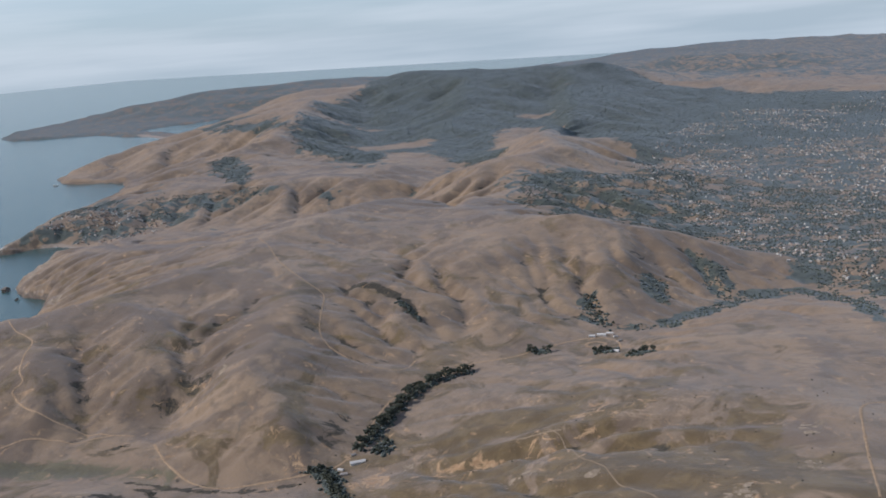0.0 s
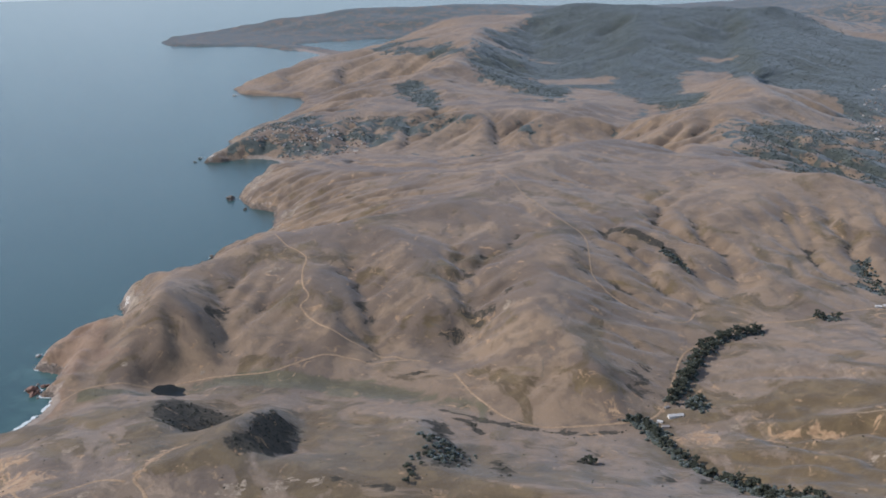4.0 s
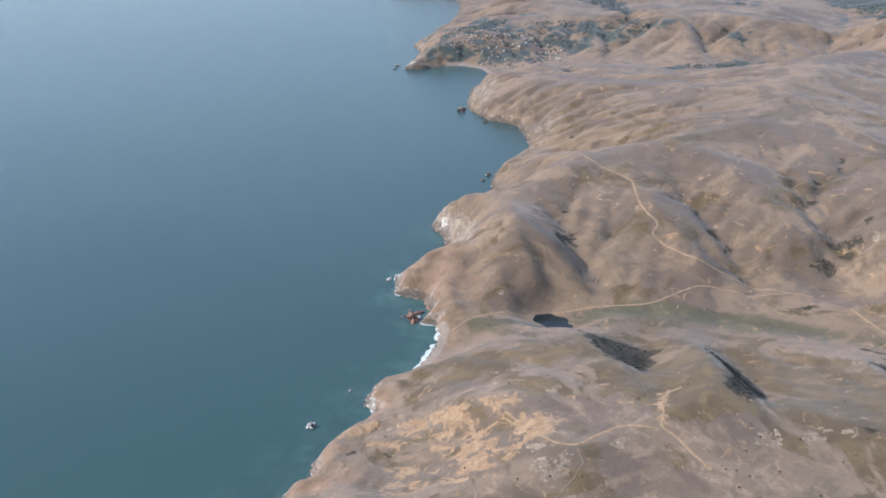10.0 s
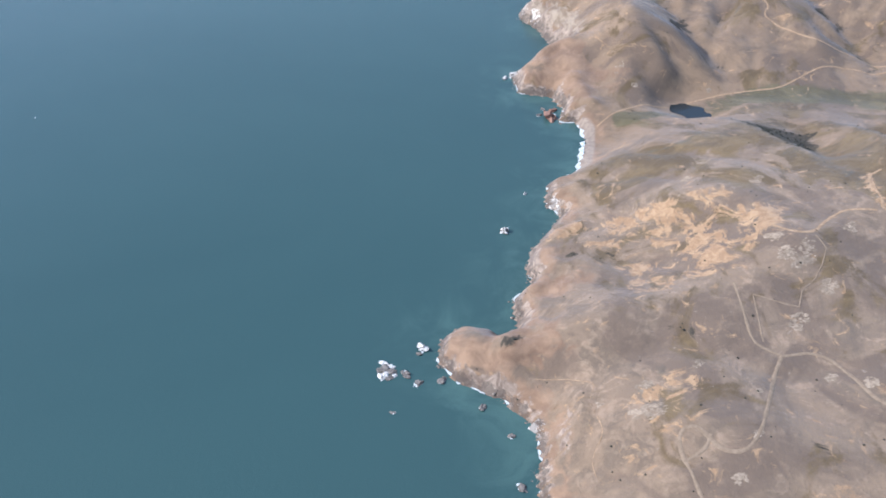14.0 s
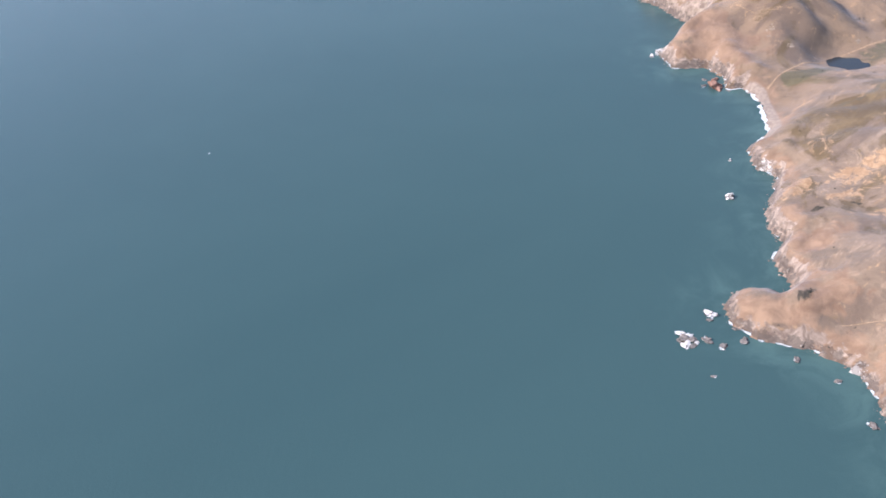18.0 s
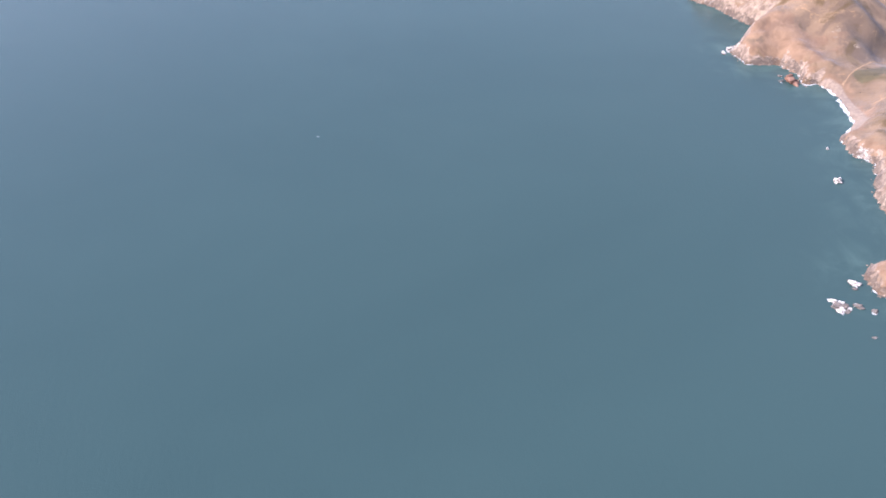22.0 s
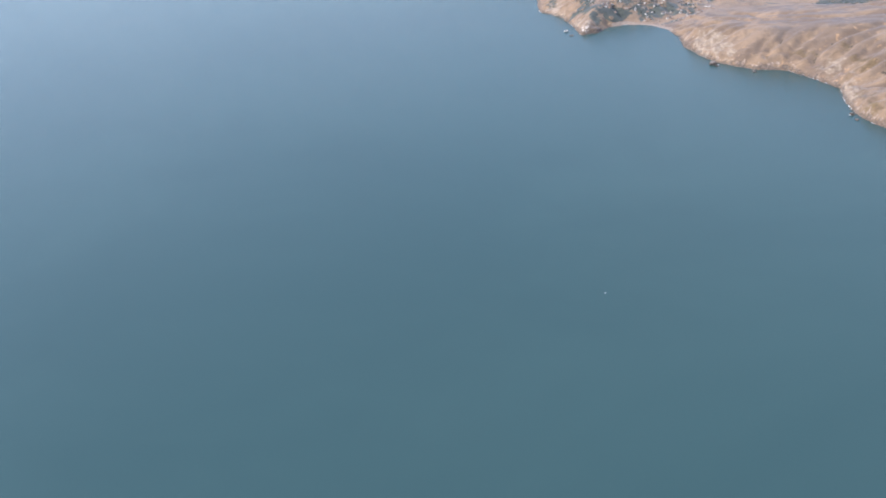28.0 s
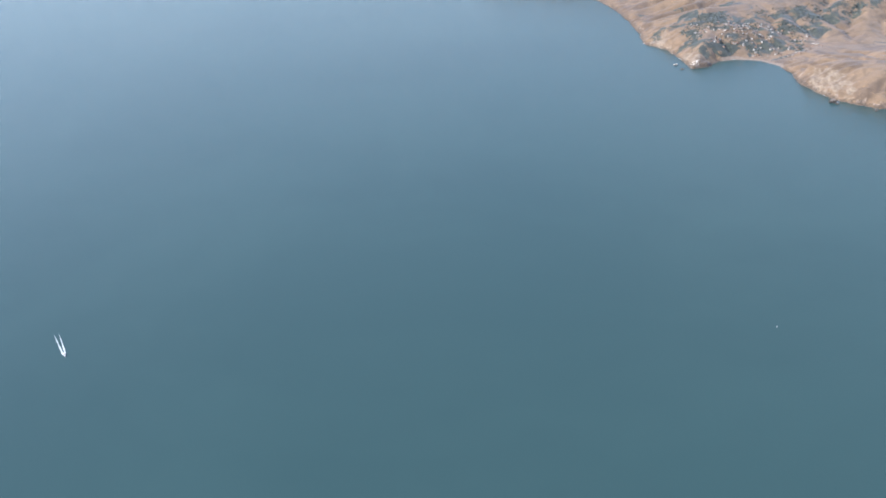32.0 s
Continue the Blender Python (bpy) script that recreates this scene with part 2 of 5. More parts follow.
def plain(name, low, high, scale=3.0, rough=0.85, spec=0.3, bump=0.0, by=None, haze_sheen=0.0):
    m = Nodes(name, rough, spec)
    # A bluish grazing sheen in the material stands in for haze.
    if haze_sheen:
        m.shader.inputs["Sheen Weight"].default_value, m.shader.inputs["Sheen Roughness"].default_value = haze_sheen, 0.5
        m.shader.inputs["Sheen Tint"].default_value = (0.8, 0.9, 1.0, 1)
    n = m.noise(scale, 5, 0.65)
    c = m.mix(m.ramp(n, 0.3, 0.7), low, high)
    if by == "object":
        c = m.mix(m.math("MULTIPLY", m.random(), 0.5), c, tuple(0.55 * v for v in low))
    elif by == "island":
        c = m.mix(m.math("MULTIPLY", m.island(), 0.4), c, tuple(0.55 * v for v in low))
    if bump:
        m.bump(n, 0.7, bump)
    return m.colour(c)


# ---- the lie of the land ----
COAST_NORTH = [(-9.5, 34), (-10.4, 22), (-11.8, 15.5), (-13.0, 11.5), (-13.1, 8.6), (-12.2, 6.7), (-11.2, 6.0), (-10.5, 5.75), (-10.0, 6.0), (-9.3, 6.45), (-8.6, 6.35), (-7.95, 6.3),
               (-7.45, 6.15), (-6.95, 5.6), (-6.2, 4.85), (-5.65, 4.2), (-5.28, 3.68), (-4.95, 3.55), (-4.83, 3.55), (-4.6, 3.65),
               (-4.3, 3.72), (-4.08, 3.6), (-3.7, 3.26), (-3.4, 2.9), (-3.15, 2.55), (-3.0, 2.28), (-2.8, 2.18), (-2.62, 1.98)]
COAST_COVES = [(-2.5, 1.83), (-2.43, 1.9), (-2.42, 2.03), (-2.34, 2.11), (-2.2, 2.12), (-2.08, 2.06), (-1.97, 1.94), (-1.87, 1.76),
               (-1.75, 1.63), (-1.62, 1.52), (-1.41, 1.46), (-1.27, 1.49), (-1.1, 1.38), (-0.98, 1.28), (-0.93, 1.12), (-0.86, 0.98),
               (-0.77, 0.88), (-0.656, 0.81), (-0.63, 0.7), (-0.665, 0.55), (-0.62, 0.49), (-0.52, 0.46), (-0.45, 0.41), (-0.36, 0.37),
               (-0.37, 0.25), (-0.38, 0.17), (-0.31, 0.105), (-0.23, 0.145), (-0.16, 0.11), (-0.13, 0.05), (-0.1, 0.075), (-0.058, 0.05)]
COAST_SOUTH = [(-0.015, -0.01), (0.03, -0.08), (0.048, -0.12), (0.03, -0.2), (0.075, -0.26), (0.134, -0.28), (0.15, -0.36),
               (0.162, -0.42), (0.19, -0.468), (0.232, -0.502), (0.232, -0.56), (0.258, -0.585), (0.28, -0.605), (0.302, -0.632), (0.288, -0.66),
               (0.25, -0.668), (0.213, -0.69), (0.208, -0.735), (0.238, -0.778), (0.305, -0.795), (0.385, -0.777), (0.44, -0.78), (0.49, -0.806),
               (0.535, -0.86), (0.58, -0.91), (0.62, -0.96), (0.75, -1.1), (1.1, -1.5), (1.6, -1.9), (2.4, -2.3), (4, -2.6), (30, -2.8)]
COAST = COAST_NORTH + COAST_COVES + COAST_SOUTH

# Crests and valley floors, each a line of (east, north, height) in kilometres.
LINES = {
    "valley_floor": [(0.019, 0.005, .003), (0.1, 0.285, .008), (0.19, 0.43, .012), (0.36, 0.564, .015), (0.583, 0.665, .02), (0.763, 0.727, .025),
                     (0.955, 0.791, .03), (1.071, 0.894, .035), (1.029, 1.09, .04), (0.941, 1.305, .045), (0.95, 1.5, .055), (1.07, 1.72, .06),
                     (1.211, 1.949, .06), (1.26, 2.246, .05), (1.315, 2.545, .03), (1.522, 2.747, .02)],
    "south_fork": [(1.071, 0.894, .035), (1.211, 0.843, .05), (1.372, 0.785, .08), (1.469, 0.758, .1)],
    "second_gully": [(0.512, 0.84, .02), (0.468, 0.934, .055), (0.459, 0.988, .088), (0.458, 1.077, .128), (0.395, 1.252, .163), (0.332, 1.362, .186)],
    "trail_ridge": [(-0.354, 1.931, .24), (0.027, 1.714, .22), (0.229, 1.649, .20), (0.365, 1.601, .17), (0.506, 1.436, .14), (0.631, 1.401, .11),
                    (0.741, 1.43, .08), (0.801, 1.505, .055)],
    "knoll": [(0.229, 1.649, .20), (0.396, 1.5, .18), (0.52, 1.25, .165), (0.577, 1.078, .15), (0.709, 1.054, .13), (0.934, 0.957, .1), (1.028, 0.913, .05)],
    "coast_ridge": [(-0.601, 0.963, .12), (-0.365, 1.035, .17), (-0.302, 1.228, .2), (-0.168, 1.444, .21),
                    (-0.354, 1.931, .24)],
    "spur_west": [(-0.365, 1.035, .17), (-0.013, 0.817, .14), (0.223, 0.694, .09), (0.322, 0.66, .03)],
    "spur_mid": [(-0.302, 1.228, .2), (0.05, 1.116, .17), (0.335, 0.961, .12), (0.453, 0.867, .04)],
    "spur_gully": [(-0.125, 1.081, .158), (0.192, 0.86, .1), (0.36, 0.76, .032)],
    "cliff_ridge": [(-0.60, 0.53, .06), (-0.53, 0.57, .09), (-0.357, 0.518, .14), (-0.198, 0.435, .158), (-0.085, 0.46, .13), (0.015, 0.43, .08), (0.10, 0.385, .016)],
    "cliff_rib": [(-0.31, 0.465, .135), (-0.164, 0.346, .118), (-0.093, 0.298, .075), (0.0, 0.223, .018)],
    "pond_rib": [(-0.2, 0.427, .158), (-0.133, 0.376, .135), (-0.061, 0.352, .10), (-0.010, 0.33, .062), (0.025, 0.308, .016)],
    "rib_dip": [(-0.10, 0.325, .082), (-0.045, 0.30, .044), (0.015, 0.26, .014)],
    "ridge_dip": [(-0.12, 0.41, .128), (-0.069, 0.398, .098), (-0.002, 0.388, .060), (0.06, 0.368, .015)],
    "cove_floor": [(-0.021, 0.133, .007), (0.028, 0.244, .010), (0.079, 0.346, .011), (0.183, 0.46, .013)],
    "cliff_back": [(-0.357, 0.518, .14), (-0.389, 0.649, .14), (-0.43, 0.795, .15), (-0.448, 0.956, .16), (-0.38, 1.0, .17)],
    "red_point": [(-0.345, 0.239, .05), (-0.323, 0.288, .07), (-0.288, 0.326, .072), (-0.225, 0.338, .096), (-0.194, 0.389, .135)],
    "red_face": [(-0.302, 0.282, .062), (-0.21, 0.20, .05), (-0.13, 0.12, .03)],
    "red_dip": [(-0.20, 0.265, .052), (-0.125, 0.194, .028), (-0.046, 0.135, .008)],
    "cove_gully": [(-0.295, 0.634, .124), (-0.15, 0.59, .104), (-0.04, 0.53, .074), (0.085, 0.465, .036), (0.175, 0.45, .013)],
    "south_bluff": [(0.07, -0.178, .03), (0.092, -0.121, .045), (0.184, 0.048, .06), (0.33, 0.09, .095), (0.45, 0.085, .12), (0.625, 0.053, .14),
                    (0.689, -0.049, .16)],
    "south_ridge": [(0.689, -0.049, .16), (0.669, -0.136, .15), (0.634, -0.257, .14), (0.61, -0.385, .11), (0.723, -0.472, .1), (0.866, -0.487, .11),
                    (1.005, -0.494, .12), (1.4, -0.6, .14)],
    "headland": [(0.25, -0.735, .018), (0.326, -0.735, .036), (0.379, -0.69, .05), (0.423, -0.617, .07), (0.472, -0.525, .09), (0.533, -0.447, .1),
                 (0.61, -0.385, .11)],
    "south_slope": [(0.546, -0.799, .03), (0.62, -0.766, .07), (0.685, -0.716, .09), (0.765, -0.648, .105), (0.723, -0.472, .1)],
    "sea_gully": [(0.2, -0.43, .006), (0.257, -0.417, .025), (0.344, -0.386, .05), (0.438, -0.381, .075)],
    "soil_slope": [(0.179, -0.265, .03), (0.257, -0.251, .06), (0.358, -0.202, .1), (0.517, -0.176, .13), (0.634, -0.257, .14)],
    "valley_ridge": [(0.689, -0.049, .16), (0.705, 0.09, .168), (0.655, 0.165, .163), (0.60, 0.222, .148), (0.53, 0.285, .115), (0.47, 0.345, .07)],
    "valley_dip": [(0.50, 0.42, .020), (0.56, 0.37, .038), (0.63, 0.315, .060), (0.71, 0.24, .092), (0.775, 0.155, .13)],
    "round_hill": [(0.24, 0.215, .06), (0.31, 0.165, .094), (0.38, 0.125, .110), (0.45, 0.09, .12)],
    "round_dip": [(0.33, 0.325, .018), (0.40, 0.295, .032), (0.455, 0.22, .055), (0.52, 0.13, .092)],
    "inland_ridge": [(0.715, 0.15, .15), (0.95, 0.2, .15), (1.0, 0.35, .15), (1.25, 0.4, .18), (1.6, 0.6, .2), (2.0, 0.9, .22), (2.151, 1.13, .22)],
    "inland_dip": [(0.74, 0.625, .04), (0.77, 0.612, .046), (0.86, 0.55, .060), (0.95, 0.5, .085), (1.1, 0.45, .13)],
    "inland_rib": [(0.735, 0.56, .075), (0.80, 0.508, .098), (0.88, 0.47, .118), (0.93, 0.42, .135)],
    "east_slope": [(1.2, 1.0, .05), (1.32, 1.064, .08), (1.492, 1.137, .12), (1.507, 1.223, .14), (1.64, 1.425, .17)],
    "east_ridge": [(1.64, 1.425, .17), (1.6, 1.8, .15), (1.524, 2.174, .13), (1.657, 2.295, .13), (1.884, 2.172, .14), (2.4, 2.2, .13)],
    "road_ridge": [(1.64, 1.425, .17), (2.027, 1.47, .2), (2.151, 1.13, .22), (2.6, 0.6, .2)],
    "grove_valley": [(0.96, 1.54, .058), (0.757, 1.686, .09), (0.654, 1.783, .12), (0.497, 1.843, .16), (0.375, 1.787, .185)],
    "back_ridge": [(0.377, 2.587, .24), (0.506, 2.633, .25), (0.615, 2.706, .265), (0.786, 2.706, .22), (0.964, 2.856, .19), (1.143, 2.852, .13)],
    "back_spur": [(0.377, 2.587, .24), (0.495, 2.348, .21), (0.555, 2.1, .17), (0.713, 1.83, .11)],
    "back_spur_east": [(0.786, 2.706, .22), (0.924, 2.502, .18), (1.031, 2.161, .1)],
    "fork_north": [(1.165, 2.013, .06), (1.042, 2.071, .08), (0.983, 2.207, .11), (0.845, 2.258, .15)],
    "fork_east": [(1.248, 2.27, .055), (1.163, 2.364, .08), (1.015, 2.55, .12)],
    "main_ridge": [(-0.347, 1.914, .24), (-0.305, 2.128, .25), (-0.438, 2.447, .25), (-0.477, 2.854, .25), (-0.202, 2.936, .2), (0.1, 2.75, .22),
                   (0.377, 2.587, .24)],
    "creek": [(-2.171, 2.138, .002), (-1.991, 2.441, .01), (-1.51, 2.69, .03), (-1.235, 2.774, .05), (-0.9, 3.3, .07), (-1.4, 4.4, .09), (-2.2, 5.4, .12)],
    "town_hill": [(-2.5, 1.88, .03), (-2.55, 2.1, .08), (-2.6, 2.5, .12), (-3.008, 2.985, .12), (-2.565, 3.126, .15), (-2.064, 3.185, .16)],
    "far_bank": [(-2.064, 3.185, .16), (-1.675, 3.44, .19), (-1.204, 3.634, .2), (-0.607, 3.73, .25), (-0.408, 4.286, .3), (-0.926, 4.635, .32)],
    "town_edge": [(-0.408, 4.286, .3), (-0.164, 4.436, .18), (-0.056, 4.778, .08)],
    "cove_hill": [(-1.87, 1.85, .06), (-1.55, 1.75, .1), (-1.2, 1.75, .13), (-0.8, 1.8, .17), (-0.354, 1.931, .24)],
    "cove_spur": [(-1.05, 1.45, .05), (-0.8, 1.45, .12), (-0.5, 1.5, .17), (-0.168, 1.444, .21)],
    "shore_gully": [(-0.9, 1.22, .01), (-0.65, 1.25, .08), (-0.45, 1.3, .14)],
    "shore_ridge": [(-5.3, 3.8, .06), (-5.25, 4.4, .16), (-4.9, 5.1, .3), (-4.3, 5.2, .36), (-3.7, 5.12, .4), (-4.6, 6.1, .48)],
    "shore_ridge_east": [(-3.7, 5.12, .4), (-3.2, 4.3, .28), (-3.0, 3.6, .18), (-2.7, 3.2, .15)],
    "shore_valley": [(-4.0, 3.75, .02), (-3.8, 4.1, .1), (-3.9, 4.6, .2)],
    "mountain_crest": [(-6.11, 6.48, .33), (-5.94, 6.68, .39), (-5.77, 6.89, .47), (-5.6, 7.08, .47), (-5.24, 7.46, .47), (-4.85, 7.82, .57),
                       (-4.31, 8.29, .57), (-3.95, 8.57, .51), (-3.63, 8.79, .53), (-3.41, 8.93, .48), (-3.12, 9.11, .52), (-2.87, 9.26, .4),
                       (-2.54, 9.44, .23), (-1.9, 9.7, .12)],
    "mountain_spur": [(-4.31, 8.29, .57), (-3.6, 7.3, .42), (-2.9, 6.4, .28), (-2.5, 5.6, .16)],
    "mountain_spur_east": [(-3.41, 8.93, .48), (-2.6, 7.6, .32), (-1.8, 6.4, .24), (-1.2, 5.4, .28), (-0.926, 4.635, .32)],
    "mountain_spur_west": [(-5.24, 7.46, .47), (-4.6, 6.6, .42), (-3.9, 5.9, .3), (-3.2, 5.2, .26)],
    "mountain_gully": [(-3.9, 7.2, .33), (-3.2, 6.2, .2), (-2.7, 5.3, .1), (-2.2, 5.0, .1)],
    "mountain_gully_west": [(-4.8, 7.0, .36), (-4.1, 6.3, .24), (-3.5, 5.7, .17), (-2.8, 5.2, .12)],
    "mountain_gully_east": [(-2.9, 7.8, .28), (-2.2, 6.8, .16), (-1.6, 6.0, .1), (-0.9, 5.6, .06)],
    "town_floor": [(-0.267, 4.962, .04), (0.134, 5.32, .02), (0.698, 5.197, .015), (1.057, 3.3, .02), (1.419, 3.821, .015), (0.235, 8.1, .02)],
    "town_floor_west": [(-0.55, 6.4, .06), (-1.2, 7.6, .08), (-1.4, 8.6, .08)],
    "town_hills": [(-0.7, 9.6, .12), (0.1, 9.4, .13), (0.9, 9.2, .1)],
    "lagoon_ridge": [(-12.6, 7.6, .02), (-12.2, 8.3, .13), (-11.43, 9.37, .31), (-10.42, 10.69, .40), (-9.47, 11.71, .34), (-8.4, 13.2, .2)],
    "lagoon_shore": [(-9.5, 7.0, .02), (-9.2, 8.0, .02), (-8.6, 9.0, .02), (-7.4, 7.4, .03), (-7.0, 6.5, .03)],
    "lagoon_back": [(-6.6, 6.0, .06), (-6.8, 7.2, .12), (-7.2, 8.6, .14)],
    "far_hills": [(-7.3, 13.0, .2), (-5.33, 13.6, .21), (-4.5, 14.0, .31), (-3.33, 14.57, .25), (-2.55, 14.85, .21), (-1.7, 15.1, .05)],
    "far_hills_near": [(-2.6, 11.2, .12), (-1.9, 11.6, .19), (-1.2, 11.8, .11), (0.5, 12.5, .02)],
    "far_valley": [(-5.5, 11.5, .1), (-3.5, 12.4, .08), (-2.0, 13.0, .04)],
    "bay_flats": [(3.0, 4.0, .02), (4.5, 6.0, .01), (3.5, 9.0, .01), (2.0, 12.0, .01), (8.0, 3.0, .02), (8.0, 9.0, .01)],
    "back_country": [(-11.0, 14.0, .08), (-9.0, 17.0, .06), (-4.0, 19.0, .08), (2.0, 18.0, .02), (9.0, 15.0, .02), (4.0, 23.0, .04), (-3.0, 23.5, .08), (-9.0, 23.0, .12), (-15.0, 20.0, .1)],
    "south_country": [(2.0, -0.6, .16), (2.6, -1.2, .12), (4.0, -1.0, .1), (3.5, 0.5, .15), (3.5, 2.0, .1), (8.0, 0.0, .05)],
}


def axis(lo, a, b, hi, step, growth):
    mid = list(np.arange(a, b + step / 2, step))
    up, s = [], step
    while (up[-1] if up else mid[-1]) < hi:
        s *= growth
        up.append((up[-1] if up else mid[-1]) + s)
    down, s = [], step
    while (down[-1] if down else mid[0]) > lo:
        s *= growth
        down.append((down[-1] if down else mid[0]) - s)
    return np.array(down[::-1] + mid + up)


GX = axis(-23, -2.7, 2.3, 14, 0.012, 1.019)
GY = axis(-4, -1.45, 3.0, 25, 0.012, 1.018)
PX, PY = np.meshgrid(GX, GY)


def to_line(px, py, pts):
    """The distance of each place from a line of points."""
    best = np.full(px.shape, 1e9)
    for (ax, ay), (bx, by) in zip(pts, pts[1:]):
        dx, dy = bx - ax, by - ay
        k = np.clip(((px - ax) * dx + (py - ay) * dy) / (dx * dx + dy * dy), 0, 1)
        np.minimum(best, (px - ax - k * dx) ** 2 + (py - ay - k * dy) ** 2, out=best)
    return np.sqrt(best)


def inside(px, py, pts):
    res = np.zeros(px.shape, bool)
    for (ax, ay), (bx, by) in zip(pts, pts[1:] + pts[:1]):
        if ay != by:
            res ^= ((ay > py) != (by > py)) & (px < (bx - ax) * (py - ay) / (by - ay) + ax)
    return res


LATTICE = np.random.default_rng(7).random((256, 256))


def grain(px, py, size, seed=0):
    """Smooth value noise from 0 to 1, with cells of that size in kilometres."""
    u, v = px / size + 37.3 * seed, py / size + 91.7 * seed
    iu, iv = np.floor(u).astype(int), np.floor(v).astype(int)
    fu, fv = u - iu, v - iv
    fu, fv = fu * fu * fu * (fu * (fu * 6 - 15) + 10), fv * fv * fv * (fv * (fv * 6 - 15) + 10)
    g = lambda a, b: LATTICE[(iu + a) % 256, (iv + b) % 256]
    return (g(0, 0) * (1 - fu) + g(1, 0) * fu) * (1 - fv) + (g(0, 1) * (1 - fu) + g(1, 1) * fu) * fv


def rough_land(px, py):
    """Ridged relief of spurs and gullies, about -1 to 1."""
    wx = px + 0.10 * (grain(px, py, 0.35, 3) - 0.5) + 0.04 * (grain(px, py, 0.12, 5) - 0.5)
    wy = py + 0.10 * (grain(px, py, 0.35, 4) - 0.5) + 0.04 * (grain(px, py, 0.12, 6) - 0.5)
    total, amp, size = 0, 1.0, 0.42
    for k in range(6):
        total = total + amp * (0.5 - np.abs(2 * grain(wx, wy, size, 10 + k) - 1))
        amp, size = amp * 0.52, size * 0.5
    return total


def smoothed(a, n):
    for _ in range(n):
        p = np.pad(a, 1, mode="edge")
        a = (p[1:-1, :-2] + p[1:-1, 2:] + p[:-2, 1:-1] + p[2:, 1:-1]) / 8 + a / 2
    return a


def relax(h, fixed, values, rounds):
    for _ in range(rounds):
        p = np.pad(h, 1, mode="edge")
        h = (p[1:-1, :-2] + p[1:-1, 2:] + p[:-2, 1:-1] + p[2:, 1:-1]) / 4
        h[fixed] = values[fixed]
    return h


def make_land():
    land = inside(PX, PY, COAST + [(30, 34)])
    shore = to_line(PX, PY, COAST)
    pts = []
    for line in LINES.values():
        for (ax, ay, az), (bx, by, bz) in zip(line, line[1:]):
            n = max(2, int(math.hypot(bx - ax, by - ay) / 0.01))
            for k in range(n + 1):
                s = k / n
                pts.append((ax + s * (bx - ax), ay + s * (by - ay), az + s * (bz - az)))
    pts = np.array(pts)
    fixed, values = ~land, np.zeros(PX.shape)
    ix = np.abs(GX[None, :] - pts[:, :1]).argmin(1)
    iy = np.abs(GY[None, :] - pts[:, 1:2]).argmin(1)
    fixed[iy, ix] = True
    values[iy, ix] = pts[:, 2]
    values[~land] = 0
    # a coarse start by weighted distance, then a stretched skin over crests and floors
    few = pts[::9]
    cx, cy = np.append(np.arange(0, len(GX) - 1, 8), len(GX) - 1), np.append(np.arange(0, len(GY) - 1, 8), len(GY) - 1)
    qx, qy = np.meshgrid(GX[cx], GY[cy])
    d2 = (qx.ravel()[:, None] - few[None, :, 0]) ** 2 + (qy.ravel()[:, None] - few[None, :, 1]) ** 2 + 1e-4
    w = d2 ** -1.5
    coarse = ((w @ few[:, 2]) / w.sum(1)).reshape(qx.shape)
    rows = np.array([np.interp(GX, GX[cx], r) for r in coarse])
    h = np.array([np.interp(GY, GY[cy], c) for c in rows.T]).T
    h = np.minimum(h, shore * 1.2 + 0.004)
    h[~land] = 0
    h = relax(h, fixed, values, 260)
    h = smoothed(h, 5)
    h = np.where(land, np.maximum(h, 0), 0)
    return land, shore, h


LAND, SHORE, HEIGHT = make_land()
BEACHES = [(0.0, -0.035, 0.11), (-2.22, 2.12, 0.16), (-7.6, 6.3, 0.55)]
beach = np.zeros(PX.shape)
for bx, by, br in BEACHES:
    beach = np.maximum(beach, np.clip(1.6 - np.hypot(PX - bx, PY - by) / br, 0, 1))
relief = rough_land(PX, PY)
far = np.hypot(PX - 0.6, PY - 0.8)
spur = np.minimum(1, np.maximum(HEIGHT - 0.012, 0) / 0.09) * np.minimum(1, SHORE / 0.10)
HEIGHT = HEIGHT + spur * (0.013 + 0.026 * np.clip((far - 2.2) / 3, 0, 1)) * relief
big = sum(a * (0.5 - np.abs(2 * grain(PX, PY, s, 30 + i) - 1)) for i, (s, a) in enumerate(((1.5, 1.0), (0.8, 0.6))))
HEIGHT = HEIGHT + 0.05 * big * np.clip((far - 4.5) / 3, 0, 1) * np.minimum(1, HEIGHT / 0.15)


def sample(grid, xs, ys, px, py):
    i = np.clip(np.searchsorted(xs, px) - 1, 0, len(xs) - 2)
    j = np.clip(np.searchsorted(ys, py) - 1, 0, len(ys) - 2)
    u, v = np.clip((px - xs[i]) / (xs[i + 1] - xs[i]), 0, 1), np.clip((py - ys[j]) / (ys[j + 1] - ys[j]), 0, 1)
    return (grid[j, i] * (1 - u) + grid[j, i + 1] * u) * (1 - v) + (grid[j + 1, i] * (1 - u) + grid[j + 1, i + 1] * u) * v


